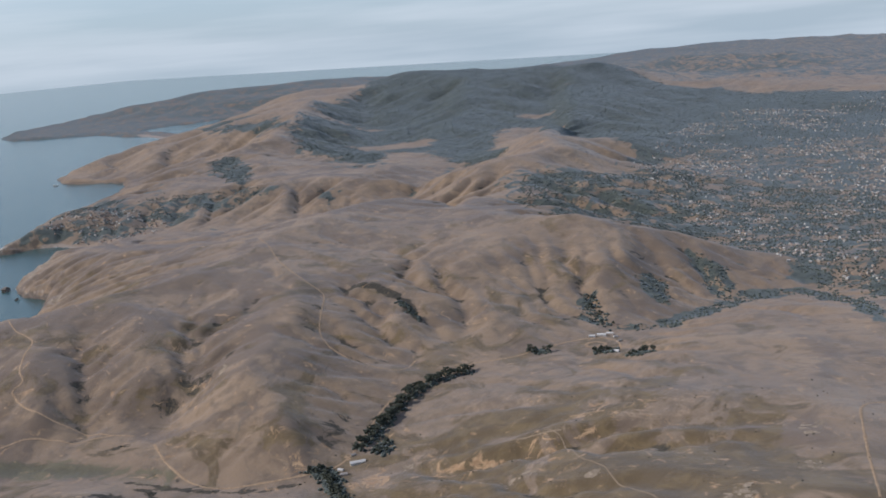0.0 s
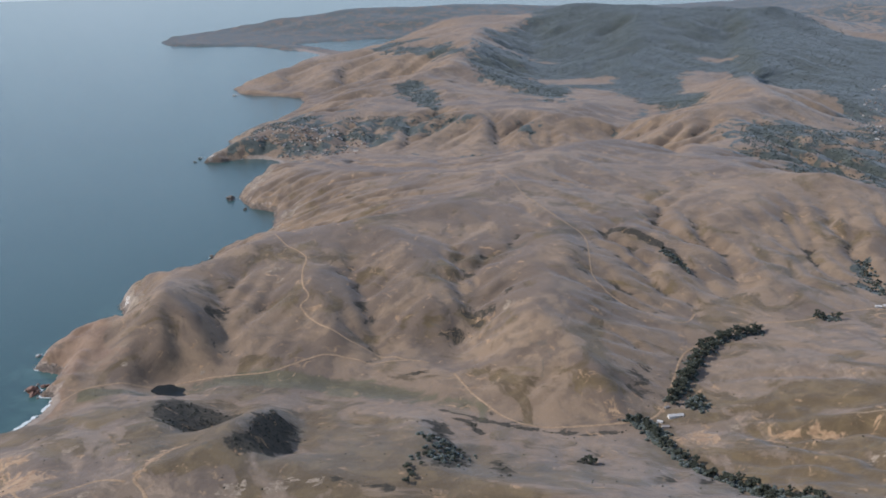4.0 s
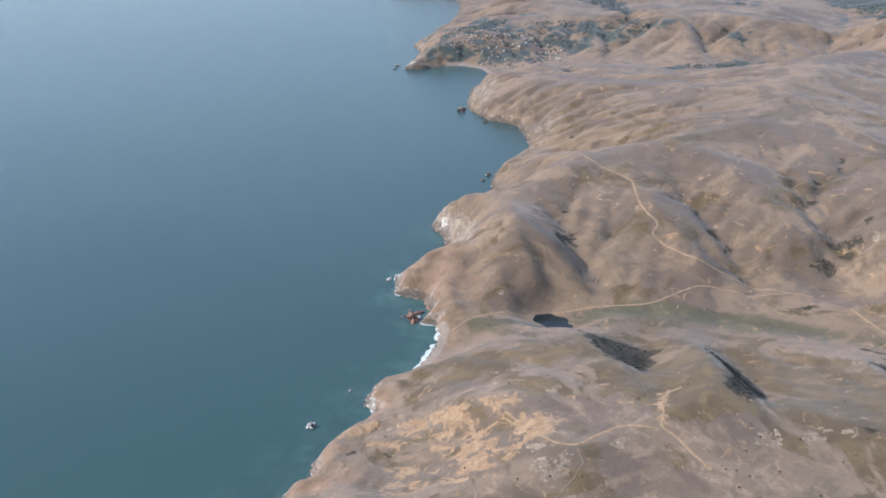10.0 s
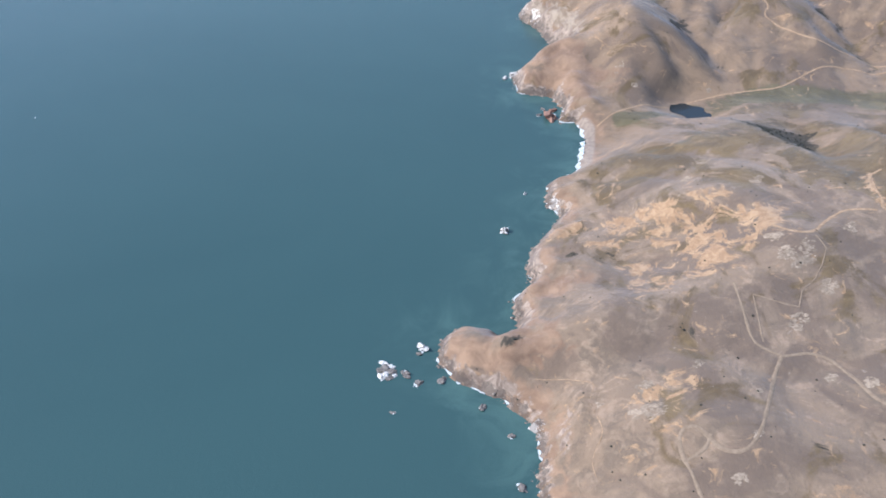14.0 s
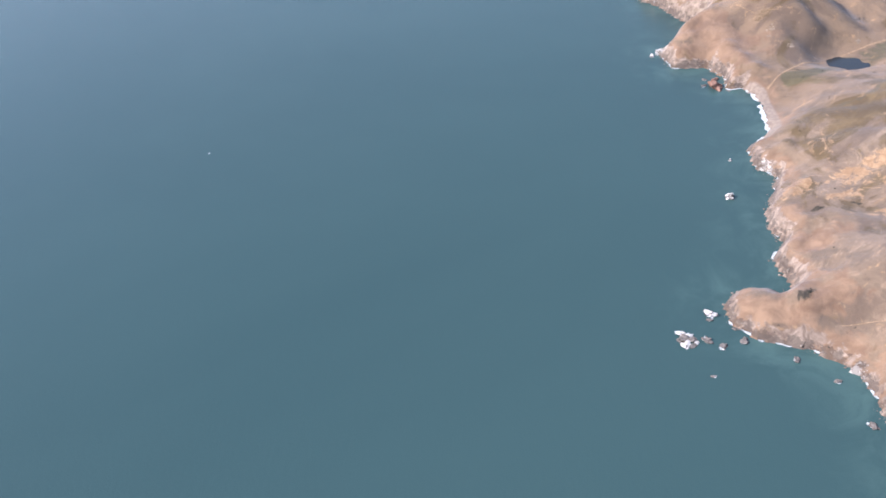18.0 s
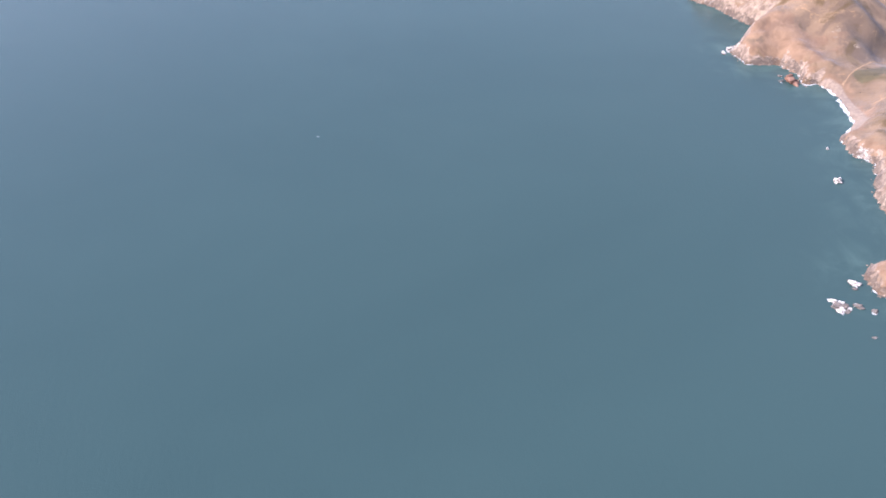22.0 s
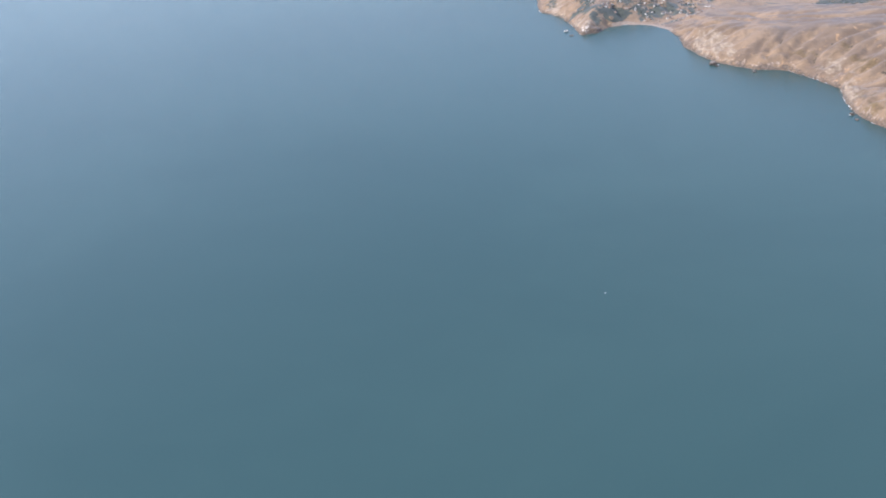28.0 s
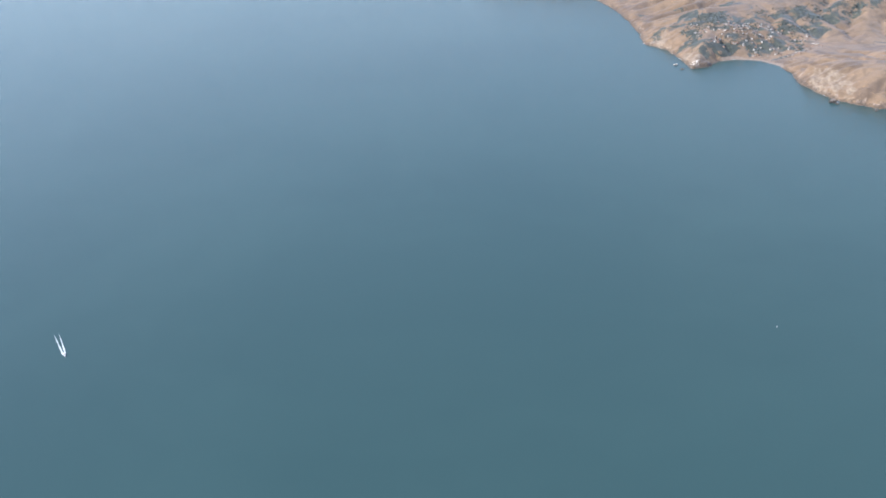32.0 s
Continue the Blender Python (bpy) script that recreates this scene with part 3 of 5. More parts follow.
def carve(height, x0, x1, y0, y1, step, rounds, power, deepest, creep):
    """Running water cuts its gullies into a part of the land; returns the new height of the whole land and where water gathers."""
    xs, ys = np.arange(x0, x1, step), np.arange(y0, y1, step)
    qx, qy = np.meshgrid(xs, ys)
    first = sample(height, GX, GY, qx, qy) + 0.003 * (np.random.default_rng(3).random(qx.shape) - 0.5)
    wet = sample(LAND.astype(float), GX, GY, qx, qy) < 0.5
    h = np.where(wet, -0.001, np.maximum(first, 0.001))
    start, (ny, nx) = h.copy(), h.shape
    index = np.arange(ny * nx).reshape(ny, nx)
    for _ in range(rounds):
        p, q = np.pad(h, 1, mode="constant", constant_values=9), np.pad(index, 1, mode="edge")
        steepest, to, reach, low = np.zeros(h.shape), index.copy(), np.full(h.shape, step), np.full(h.shape, 9.0)
        for dj, di in ((-1, 0), (1, 0), (0, -1), (0, 1), (-1, -1), (-1, 1), (1, -1), (1, 1)):
            other = p[1 + dj:1 + dj + ny, 1 + di:1 + di + nx]
            far_off = step * math.hypot(di, dj)
            fall = (h - other) / far_off
            better = fall > steepest
            steepest = np.where(better, fall, steepest)
            to = np.where(better, q[1 + dj:1 + dj + ny, 1 + di:1 + di + nx], to)
            reach = np.where(better, far_off, reach)
            low = np.minimum(low, other)
        pit = (to == index) & ~wet
        flat, goes = h.ravel().tolist(), to.ravel().tolist()
        order = np.argsort(h.ravel())
        area = [step * step] * len(flat)
        for i in order[::-1].tolist():
            if goes[i] != i:
                area[goes[i]] += area[i]
        k = (power * np.sqrt(np.minimum(np.array(area), 0.6)) / reach.ravel()).tolist()
        for i in order.tolist():
            if goes[i] != i:
                flat[i] = (flat[i] + k[i] * flat[goes[i]]) / (1 + k[i])
        h = np.array(flat).reshape(ny, nx)
        h = np.where(pit, low + 0.0005, h)
        h = np.where(wet, -0.001, np.maximum((1 - creep) * h + creep * smoothed(h, 1), start - deepest))
    change = np.where(wet, 0, h - start)
    rim = np.minimum.reduce([qx - x0, x1 - step - qx, qy - y0, y1 - step - qy])
    change = change * np.clip(rim / (12 * step), 0, 1)
    within = (PX > x0) & (PX < x1 - step) & (PY > y0) & (PY < y1 - step)
    flow = smoothed(np.clip(np.log(np.array(area).reshape(ny, nx) / (14 * step * step)) / 2.6, 0, 1), 1)
    return np.where(within, height + sample(change, xs, ys, PX, PY), height), np.where(within, sample(flow, xs, ys, PX, PY), 0)


HEIGHT, _ = carve(HEIGHT, -13, 3.0, 2.4, 16.5, 0.055, 18, 0.05, 0.16, 0.12)
BEFORE = HEIGHT
HEIGHT, FLOW = carve(HEIGHT, -3.3, 2.5, -1.2, 4.0, 0.016, 22, 0.04, 0.04, 0.10)
HEIGHT = BEFORE + (HEIGHT - BEFORE) * (0.3 + 0.55 * np.clip((PY - 0.15 * PX) / 0.9, 0, 1))   # the southern heights are older and rounder
HEIGHT = np.where(LAND, smoothed(HEIGHT, 1), HEIGHT)
cliff = (0.012 + 0.034 * grain(PX, PY, 0.16, 21)) * (1 - np.exp(-SHORE / 0.016)) * np.exp(-SHORE / 0.5) * (1 - beach)
jag = 0.016 * (grain(PX, PY, 0.035, 22) - 0.5) + 0.01 * (grain(PX, PY, 0.018, 23) - 0.5)
HEIGHT = np.where(LAND, np.maximum(HEIGHT + cliff + np.where(SHORE < 0.08, jag * (1 - beach), 0), 0.0015 + 0.02 * np.minimum(SHORE, 0.05)), -0.003 - 0.05 * np.minimum(SHORE, 0.3))
lagoon = inside(PX, PY, [(-9.2, 6.85), (-8.4, 6.7), (-7.75, 6.62), (-7.35, 6.5), (-7.4, 7.0), (-7.8, 7.8), (-8.5, 8.8), (-9.0, 8.2)])
inlet = inside(PX, PY, [(1.42, 5.05), (1.6, 4.8), (1.85, 4.62), (2.3, 4.3), (2.5, 4.45), (2.1, 4.78), (1.8, 5.0), (1.55, 5.2)])
flats = np.where(inside(PX, PY, [(1.15, 5.5), (1.3, 4.2), (1.9, 3.5), (3.2, 3.7), (3.2, 5.5)]), 0.12, 1)   # marsh round the inlet
HEIGHT = np.where(lagoon | inlet, -0.01, np.where(LAND, HEIGHT * smoothed(flats, 6), HEIGHT))
POND_SHAPE = [(0.052, 0.287), (0.064, 0.262), (0.09, 0.268), (0.112, 0.258), (0.138, 0.285), (0.134, 0.308), (0.118, 0.304), (0.104, 0.322), (0.082, 0.31), (0.066, 0.313)]
POND = [(0.094 + 1.28 * (x - 0.094), 0.288 + 1.28 * (y - 0.288)) for x, y in POND_SHAPE]
pond_in = inside(PX, PY, POND)
pond_near = np.clip(1 - to_line(PX, PY, POND + POND[:1]) / 0.075, 0, 1)
pond_near = pond_near * pond_near * (3 - 2 * pond_near)
HEIGHT = np.where(pond_in, 0.005, HEIGHT * (1 - pond_near) + 0.0085 * pond_near)


def ground_at(x, y):
    """Height of the land, in kilometres, at a place."""
    i = int(np.clip(np.searchsorted(GX, x) - 1, 0, len(GX) - 2))
    j = int(np.clip(np.searchsorted(GY, y) - 1, 0, len(GY) - 2))
    u, v = (x - GX[i]) / (GX[i + 1] - GX[i]), (y - GY[j]) / (GY[j + 1] - GY[j])
    return float((HEIGHT[j, i] * (1 - u) + HEIGHT[j, i + 1] * u) * (1 - v) + (HEIGHT[j + 1, i] * (1 - u) + HEIGHT[j + 1, i + 1] * u) * v)


def near_line(name, width):
    return np.clip(1.5 - to_line(PX, PY, [p[:2] for p in LINES[name]]) / width, 0, 1)


def near(pts, width):
    return np.clip(1.5 - to_line(PX, PY, pts) / width, 0, 1)


def blob(x, y, rx, ry, turn=0.0):
    c, s = math.cos(turn), math.sin(turn)
    dx, dy = PX - x, PY - y
    return np.clip(1.5 - np.hypot((c * dx + s * dy) / rx, (-s * dx + c * dy) / ry), 0, 1)


FORESTS = {
    "mountain": [(-3.35, 4.7), (-2.95, 4.4), (-2.5, 4.3), (-2.0, 3.9), (-1.8, 4.0), (-2.3, 4.7), (-2.1, 4.9), (-1.5, 4.55), (-0.9, 4.1), (-1.2, 5.2),
                 (-0.7, 5.3), (-0.3, 4.9), (-0.2, 5.5), (0.7, 6.7), (0.3, 9.2), (-1.1, 9.3), (-2.2, 9.6), (-3.1, 9.6), (-4.0, 9.0), (-4.8, 8.3),
                 (-5.1, 7.4), (-4.75, 6.9), (-4.4, 6.0), (-3.6, 5.0)],
    "town_woods": [(0.3, 2.9), (-0.1, 3.25), (-0.4, 3.6), (-0.2, 4.1), (-0.1, 4.6), (-0.3, 5.6), (0.4, 6.8), (0.2, 10.6), (3.4, 10.6), (3.4, 2.4),
                   (1.9, 2.4), (1.5, 2.75), (1.25, 2.85), (1.0, 3.05), (0.7, 3.0)],
    "cove_woods": [(-2.5, 1.88), (-2.98, 2.33), (-3.3, 2.9), (-2.9, 3.1), (-2.3, 3.0), (-2.15, 2.75), (-2.3, 2.6), (-2.45, 2.3)],
}


def patch(pts, soft=0.03):
    """One inside a ring of points, falling to nothing across its soft rim."""
    rim = to_line(PX, PY, pts + pts[:1])
    return np.clip(0.5 + np.where(inside(PX, PY, pts), rim, -rim) / soft, 0, 1)


# Dark brush; on the first three slopes it also paints in their shade.
BRUSH_AND_SHADE = {
    "round_hill": (0.85, [(0.30, 0.16), (0.25, 0.23), (0.34, 0.30), (0.40, 0.31), (0.44, 0.24), (0.50, 0.12), (0.43, 0.09)]),
    "valley_ridge": (0.85, [(0.48, 0.35), (0.55, 0.36), (0.62, 0.31), (0.70, 0.24), (0.76, 0.17), (0.76, 0.11), (0.70, 0.10), (0.66, 0.17), (0.60, 0.22)]),
    "valley_dip": (0.85, [(0.735, 0.60), (0.78, 0.61), (0.87, 0.54), (0.93, 0.51), (0.89, 0.49), (0.81, 0.52), (0.745, 0.56)]),
    "shaded_slope": (0.62, [(0.93, 0.41), (0.95, 0.46), (1.0, 0.475), (1.04, 0.42), (1.06, 0.36), (1.01, 0.335), (0.97, 0.37)]),
    "inland_dip": (0.66, [(1.0, 0.515), (1.03, 0.53), (1.14, 0.46), (1.17, 0.40), (1.12, 0.39), (1.05, 0.45)]),
    "headland_brush": (0.8, [(0.318, -0.727), (0.338, -0.684), (0.356, -0.683), (0.35, -0.729)]),
    "fork_bank": (0.8, [(1.10, 0.62), (1.10, 0.675), (1.135, 0.68), (1.16, 0.615)]),
}
BUFF_CLIFFS = {
    "cove": [(-1.85, 1.76), (-1.83, 1.82), (-1.66, 1.78), (-1.55, 1.6), (-1.54, 1.51), (-1.76, 1.60)],
    "shore": [(-1.17, 1.44), (-1.09, 1.5), (-1.0, 1.48), (-1.02, 1.34)],
    "gully": [(-0.98, 1.26), (-0.95, 1.36), (-0.9, 1.31), (-0.86, 1.06), (-0.94, 1.12)],
    "town": [(-3.0, 2.27), (-2.9, 2.40), (-2.75, 2.12)],
    "town_point": [(-2.69, 2.03), (-2.56, 2.03), (-2.47, 1.9), (-2.5, 1.83)],
    "cliff": [(-0.66, 0.56), (-0.58, 0.53), (-0.42, 0.49), (-0.31, 0.41), (-0.28, 0.34), (-0.36, 0.37), (-0.5, 0.46), (-0.62, 0.49)],
}
WOOD_PATCHES = {
    "dark_valley": (0.72, [(-3.12, 3.66), (-3.15, 3.9), (-2.92, 3.92), (-2.51, 3.64), (-2.14, 3.24), (-2.35, 3.28)]),
    "cove_slope": (0.55, [(-2.48, 2.05), (-2.57, 2.35), (-2.56, 2.71), (-2.44, 2.88), (-2.15, 3.21), (-1.82, 3.2), (-1.83, 3.08), (-1.96, 2.97), (-2.0, 2.72), (-2.07, 2.61), (-1.95, 2.3), (-2.29, 2.17)]),
    "cove_crown": (0.7, [(-2.79, 2.31), (-2.83, 2.7), (-2.74, 2.77), (-2.54, 2.64), (-2.51, 2.35), (-2.6, 2.29), (-2.54, 2.06), (-2.49, 2.01), (-2.59, 2.04)]),
    "creek_wood": (0.75, [(-1.45, 2.62), (-1.33, 2.93), (-1.0, 3.1), (-0.85, 2.9), (-1.1, 2.64)]),
    "slope_wood": (0.8, [(1.02, 2.4), (1.03, 2.5), (1.10, 2.5), (1.21, 2.31), (1.16, 2.3), (1.07, 2.35)]),
    "town_slope": (0.72, [(1.03, 2.76), (1.10, 2.76), (1.21, 2.74), (1.28, 2.62), (1.30, 2.45), (1.13, 2.65)]),
    "valley_band": (0.68, [(1.13, 2.0), (1.25, 2.08), (1.34, 2.15), (1.37, 2.41), (1.39, 2.56), (1.49, 2.68), (1.69, 2.41), (1.78, 2.25), (1.9, 2.13), (1.86, 2.27), (1.63, 2.70), (1.46, 2.76),
                          (1.33, 2.65), (1.28, 2.57), (1.27, 2.38), (1.22, 2.14)]),
    "shore_ridge": (0.74, [(-5.04, 5.0), (-5.08, 5.45), (-4.77, 5.5), (-4.39, 5.45), (-3.5, 4.85), (-3.47, 4.67), (-4.13, 4.8), (-4.26, 4.68)]),
    "creek_slope": (0.6, [(-1.71, 3.33), (-1.63, 3.39), (-1.35, 3.3), (-1.28, 3.19), (-1.44, 3.21)]),
    "side_valley": (0.85, [(0.96, 2.21), (0.97, 2.26), (1.0, 2.2), (1.0, 2.11), (1.1, 2.06), (1.11, 2.02), (1.03, 2.03), (0.97, 2.14)]),
}


def covers():
    """How much of each cover grows or lies at each place."""
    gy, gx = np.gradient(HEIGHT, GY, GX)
    slope = np.hypot(gx, gy)
    hollow = np.clip((smoothed(HEIGHT, 30) - HEIGHT) / 0.012, 0, 1)
    # Brush on slopes turned from the sun; its dark colour also deepens their shade.
    north = np.clip((-0.8 * gy - 0.6 * gx) * 2.0, 0, 1)
    brush = np.clip(0.22 * hollow + 0.30 * north + 0.36 * FLOW * np.clip(0.3 + PY, 0.2, 1), 0, 0.5)
    brush = np.maximum.reduce([brush, 0.8 * near([(0.745, 0.65), (0.78, 0.665), (0.85, 0.635)], 0.011), 0.6 * near([(0.925, 0.185), (0.97, 0.21), (1.03, 0.24)], 0.018), 0.8 * near([(0.34, 1.77), (0.42, 1.795), (0.51, 1.787), (0.61, 1.742), (0.65, 1.715)], 0.022),
                               0.46 * near([(0.42, 0.945), (0.455, 1.01), (0.41, 1.2)], 0.03), 0.45 * blob(0.95, 1.08, 0.05, 0.12, 0.4), 0.75 * blob(0.505, 0.755, 0.014, 0.05, -0.5),
                               # The two lines 0.004 wide are ledge shadows painted with the brush cover.
                               0.6 * near([(0.69, 0.665), (0.83, 0.71), (0.96, 0.77), (1.05, 0.86)], 0.014), 0.5 * near([(0.563, -0.534), (0.547, -0.56)], 0.012), 0.9 * near([(0.262, -0.431), (0.277, -0.427)], 0.004), 0.9 * near([(0.32, -0.398), (0.345, -0.389)], 0.004), 0.42 * near([(0.80, -0.60), (0.85, -0.63), (0.875, -0.66)], 0.02), 0.5 * blob(0.575, -0.53, 0.03, 0.02)]
                              + [weight * patch(pts, 0.045) for weight, pts in BRUSH_AND_SHADE.values()])
    brush = brush * (1 - np.clip(1.4 * pond_near, 0, 1))
    meadow = np.maximum(near_line("valley_floor", 0.045) * np.clip(1.4 - np.hypot(PX - 0.35, PY - 0.5) / 0.5, 0, 1), 1.1 * near([(0.005, 0.12), (0.06, 0.18), (0.10, 0.225)], 0.026))
    soil = np.maximum.reduce([0.6 * patch([(0.21, -0.348), (0.268, -0.277), (0.39, -0.251), (0.492, -0.245), (0.514, -0.21), (0.546, -0.202), (0.549, -0.273), (0.538, -0.321), (0.552, -0.387), (0.517, -0.405), (0.441, -0.335), (0.319, -0.333)]),
                              1.0 * patch([(0.455, -0.31), (0.53, -0.325), (0.552, -0.387), (0.517, -0.405)]), 0.55 * patch([(0.338, -0.189), (0.395, -0.156), (0.455, -0.147), (0.434, -0.205), (0.374, -0.232)]), 0.8 * patch([(0.413, -0.465), (0.438, -0.417), (0.472, -0.448), (0.435, -0.488)]), 0.30 * patch([(0.60, -0.735), (0.657, -0.70), (0.72, -0.70), (0.755, -0.73), (0.73, -0.785), (0.685, -0.75)]), 0.26 * patch([(0.55, -0.70), (0.60, -0.64), (0.68, -0.60), (0.66, -0.67), (0.60, -0.73)]),
                              0.4 * patch([(0.46, -0.52), (0.42, -0.40), (0.50, -0.35), (0.53, -0.42), (0.50, -0.47)]), 0.24 * patch([(0.82, -0.24), (0.86, -0.33), (0.98, -0.46), (1.02, -0.36), (0.95, -0.22)]),
                              0.75 * blob(0.335, -0.265, 0.085, 0.03, 1.0), 0.6 * blob(0.39, -0.265, 0.07, 0.03, 0.8), 0.85 * blob(0.485, -0.325, 0.065, 0.032, -0.55), 0.95 * blob(0.535, -0.195, 0.04, 0.028, -0.4),
                              0.9 * near([(0.54, -0.21), (0.554, -0.272), (0.556, -0.308)], 0.012), 0.8 * blob(0.437, -0.173, 0.035, 0.014, 0.3), 0.36 * blob(0.44, -0.24, 0.10, 0.06, 0.5), 0.7 * blob(0.21, -0.35, 0.025, 0.05, -0.6),
                              0.62 * blob(0.42, -0.4, 0.05, 0.022, 0.5), 0.8 * near([(0.624, 0.043), (0.645, 0.0), (0.69, -0.054)], 0.008), 0.6 * blob(0.31, -0.37, 0.05, 0.02, 0.5), 0.7 * blob(1.2, 0.95, 0.055, 0.03, 0.4),
                              0.7 * blob(0.99, 0.905, 0.02, 0.03), 0.7 * blob(1.015, 0.945, 0.02, 0.02), 0.34 * blob(1.4, 1.09, 0.12, 0.03, 0.42), 0.3 * blob(1.62, 1.12, 0.12, 0.04, 0.2), 0.25 * blob(1.98, 0.95, 0.06, 0.14),
                              0.6 * blob(1.3, 1.03, 0.07, 0.035, 0.6), 0.25 * blob(1.5, 1.2, 0.2, 0.05, 0.9)])
    rock = np.maximum(np.where(PY < 0.6, 1, 0.55) * np.clip((slope - 0.75) / 0.5, 0, 1) * np.clip(1.6 - SHORE / 0.05, 0, 1), np.where(PY < 0.6, 0.42, 0.12) * np.clip(1.4 - SHORE / 0.022, 0, 1))
    forest = np.zeros(PX.shape)
    for ring in FORESTS.values():
        far_in = to_line(PX, PY, ring + ring[:1])
        forest = np.maximum(forest, (0.3 if ring is FORESTS["cove_woods"] else 0.62 if ring is FORESTS["town_woods"] else 1) * np.clip(0.5 + np.where(inside(PX, PY, ring), far_in, -far_in) / 0.25, 0, 1))
    forest = np.maximum.reduce([forest, 0.3 * near_line("creek", 0.04), 0.8 * near_line("far_valley", 0.5), blob(0.642, 1.718, 0.018, 0.012)] + [weight * patch(pts, 0.03 if pts[0][0] > 0 else 0.12) for weight, pts in WOOD_PATCHES.values()])
    forest = np.maximum(forest, np.where(PX < -7, 0.62, 0.58) * np.clip((far - 9) / 2, 0, 1))
    for bald in (blob(-5.3, 6.75, 0.55, 0.13, 0.85), blob(-4.2, 5.4, 0.55, 0.16, 0.6), blob(-0.75, 4.72, 0.28, 0.2), blob(-0.42, 4.25, 0.3, 0.15), blob(-1.87, 6.0, 0.22, 0.16),
                 blob(-2.6, 5.1, 0.3, 0.2, 0.6), blob(-3.46, 5.76, 0.12, 0.06), blob(-2.4, 4.0, 0.45, 0.2, 0.2), blob(-0.62, 5.1, 0.12, 0.1), blob(-1.6, 5.4, 0.7, 0.16, 2.2), blob(-2.35, 6.75, 0.16, 0.1, 0.8), blob(-5.0, 6.3, 0.5, 0.1, 0.85)):
        forest = forest * (1 - np.clip(bald * 1.3, 0, 1))
    sand = np.clip(beach * 1.6, 0, 1) * np.clip(1.5 - SHORE / np.where(PX < -4, 0.11, 0.028), 0, 1) * (LAND | (SHORE < 0.02))
    clay = np.maximum.reduce([0.9 * blob(0.32, -0.72, 0.13, 0.06, 0.6), 0.9 * blob(0.3, -0.53, 0.04, 0.07, -0.5), 0.72 * np.clip(1.6 - SHORE / 0.045, 0, 1) * (PY < 0.3),
                              0.95 * blob(-0.2, 0.17, 0.13, 0.1, 0.7), 0.95 * blob(-0.3, 0.24, 0.09, 0.07, 0.7), np.where(PY < 0.6, 0.45, 0.2) * np.clip(1.5 - SHORE / 0.05, 0, 1)])
    clay = clay * (1 - patch(BRUSH_AND_SHADE["headland_brush"][1], 0.02))
    olive = np.maximum.reduce([1.15 * blob(0.8, 0.32, 0.6, 0.3, 0.3), 1.1 * blob(1.85, 1.02, 0.4, 0.3), 0.62 * blob(0.35, -0.02, 0.3, 0.15, 0.4), 0.95 * blob(1.4, 1.05, 0.35, 0.45), 0.5 * blob(1.2, 1.7, 0.2, 0.5), 0.3 * np.clip(2.2 - far, 0, 1)])
    # Heath areas; slopes facing east also darken, painting in part of their shade.
    heath_and_shade = np.maximum.reduce([0.75 * np.clip(smoothed(-0.5 * gy + 0.87 * gx, 6) * -2.4, 0, 1) * np.clip(4 - far, 0, 1), 0.8 * blob(0.0, 1.2, 0.9, 0.7, 0.6), 0.7 * blob(-0.6, 2.5, 1.2, 0.7, 0.7), 0.75 * blob(-1.3, 1.9, 0.9, 0.5, -0.4), 0.75 * blob(-3.6, 3.4, 1.2, 0.6, -0.6), 0.22 * np.clip(5 - far, 0, 1), 1.0 * np.clip((-6.5 - PX) / 2, 0, 1), 0.6 * blob(-1.8, 3.6, 1.4, 0.6, 0.4), 0.62 * blob(0.75, -0.4, 0.4, 0.5), 0.5 * blob(-3.4, 4.2, 1.0, 0.6)])
    stony = np.maximum(blob(0.6, -0.3, 0.55, 0.6), blob(1.5, 1.1, 0.5, 0.5))
    guano = np.maximum.reduce([0.5 * blob(-0.625, 0.515, 0.035, 0.03), 0.62 * blob(-0.56, 0.485, 0.03, 0.016, -0.5), blob(-0.375, 0.175, 0.018, 0.014), blob(0.468, -0.798, 0.02, 0.012),
                               0.8 * blob(0.1, -0.27, 0.03, 0.012, -0.5), 0.8 * blob(0.045, -0.16, 0.012, 0.03), 0.6 * blob(-2.5, 1.87, 0.03, 0.03)])
    return {"brush": brush, "meadow": meadow, "soil": soil, "rock": rock, "forest": forest, "clay": clay, "wet": np.clip(1.3 - SHORE / 0.012, 0, 1) * (1 - beach), "heath_and_shade": heath_and_shade, "olive": olive, "stony": stony, "buff": np.maximum.reduce([0.8 * patch(pts, 0.06) for pts in BUFF_CLIFFS.values()]), "sand": sand, "guano": guano}


COVER = covers()


def sheet(name, px, py, pz, material, extra=None):
    ny, nx = px.shape
    co = np.stack([px * U, py * U, pz * U], -1).reshape(-1, 3)
    idx = np.arange(ny * nx).reshape(ny, nx)
    quads = np.stack([idx[:-1, :-1], idx[:-1, 1:], idx[1:, 1:], idx[1:, :-1]], -1).reshape(-1, 4)
    me = bpy.data.meshes.new(name)
    me.vertices.add(len(co))
    me.vertices.foreach_set("co", co.ravel())
    me.loops.add(quads.size)
    me.loops.foreach_set("vertex_index", quads.ravel())
    me.polygons.add(len(quads))
    me.polygons.foreach_set("loop_start", np.arange(0, quads.size, 4))
    me.polygons.foreach_set("loop_total", np.full(len(quads), 4))
    me.polygons.foreach_set("use_smooth", np.ones(len(quads), bool))
    for key, value in (extra or {}).items():
        me.attributes.new(key, "FLOAT", "POINT").data.foreach_set("value", value.ravel().astype(np.float32))
    me.update(calc_edges=True)
    me.materials.append(material)
    return new(name, me)


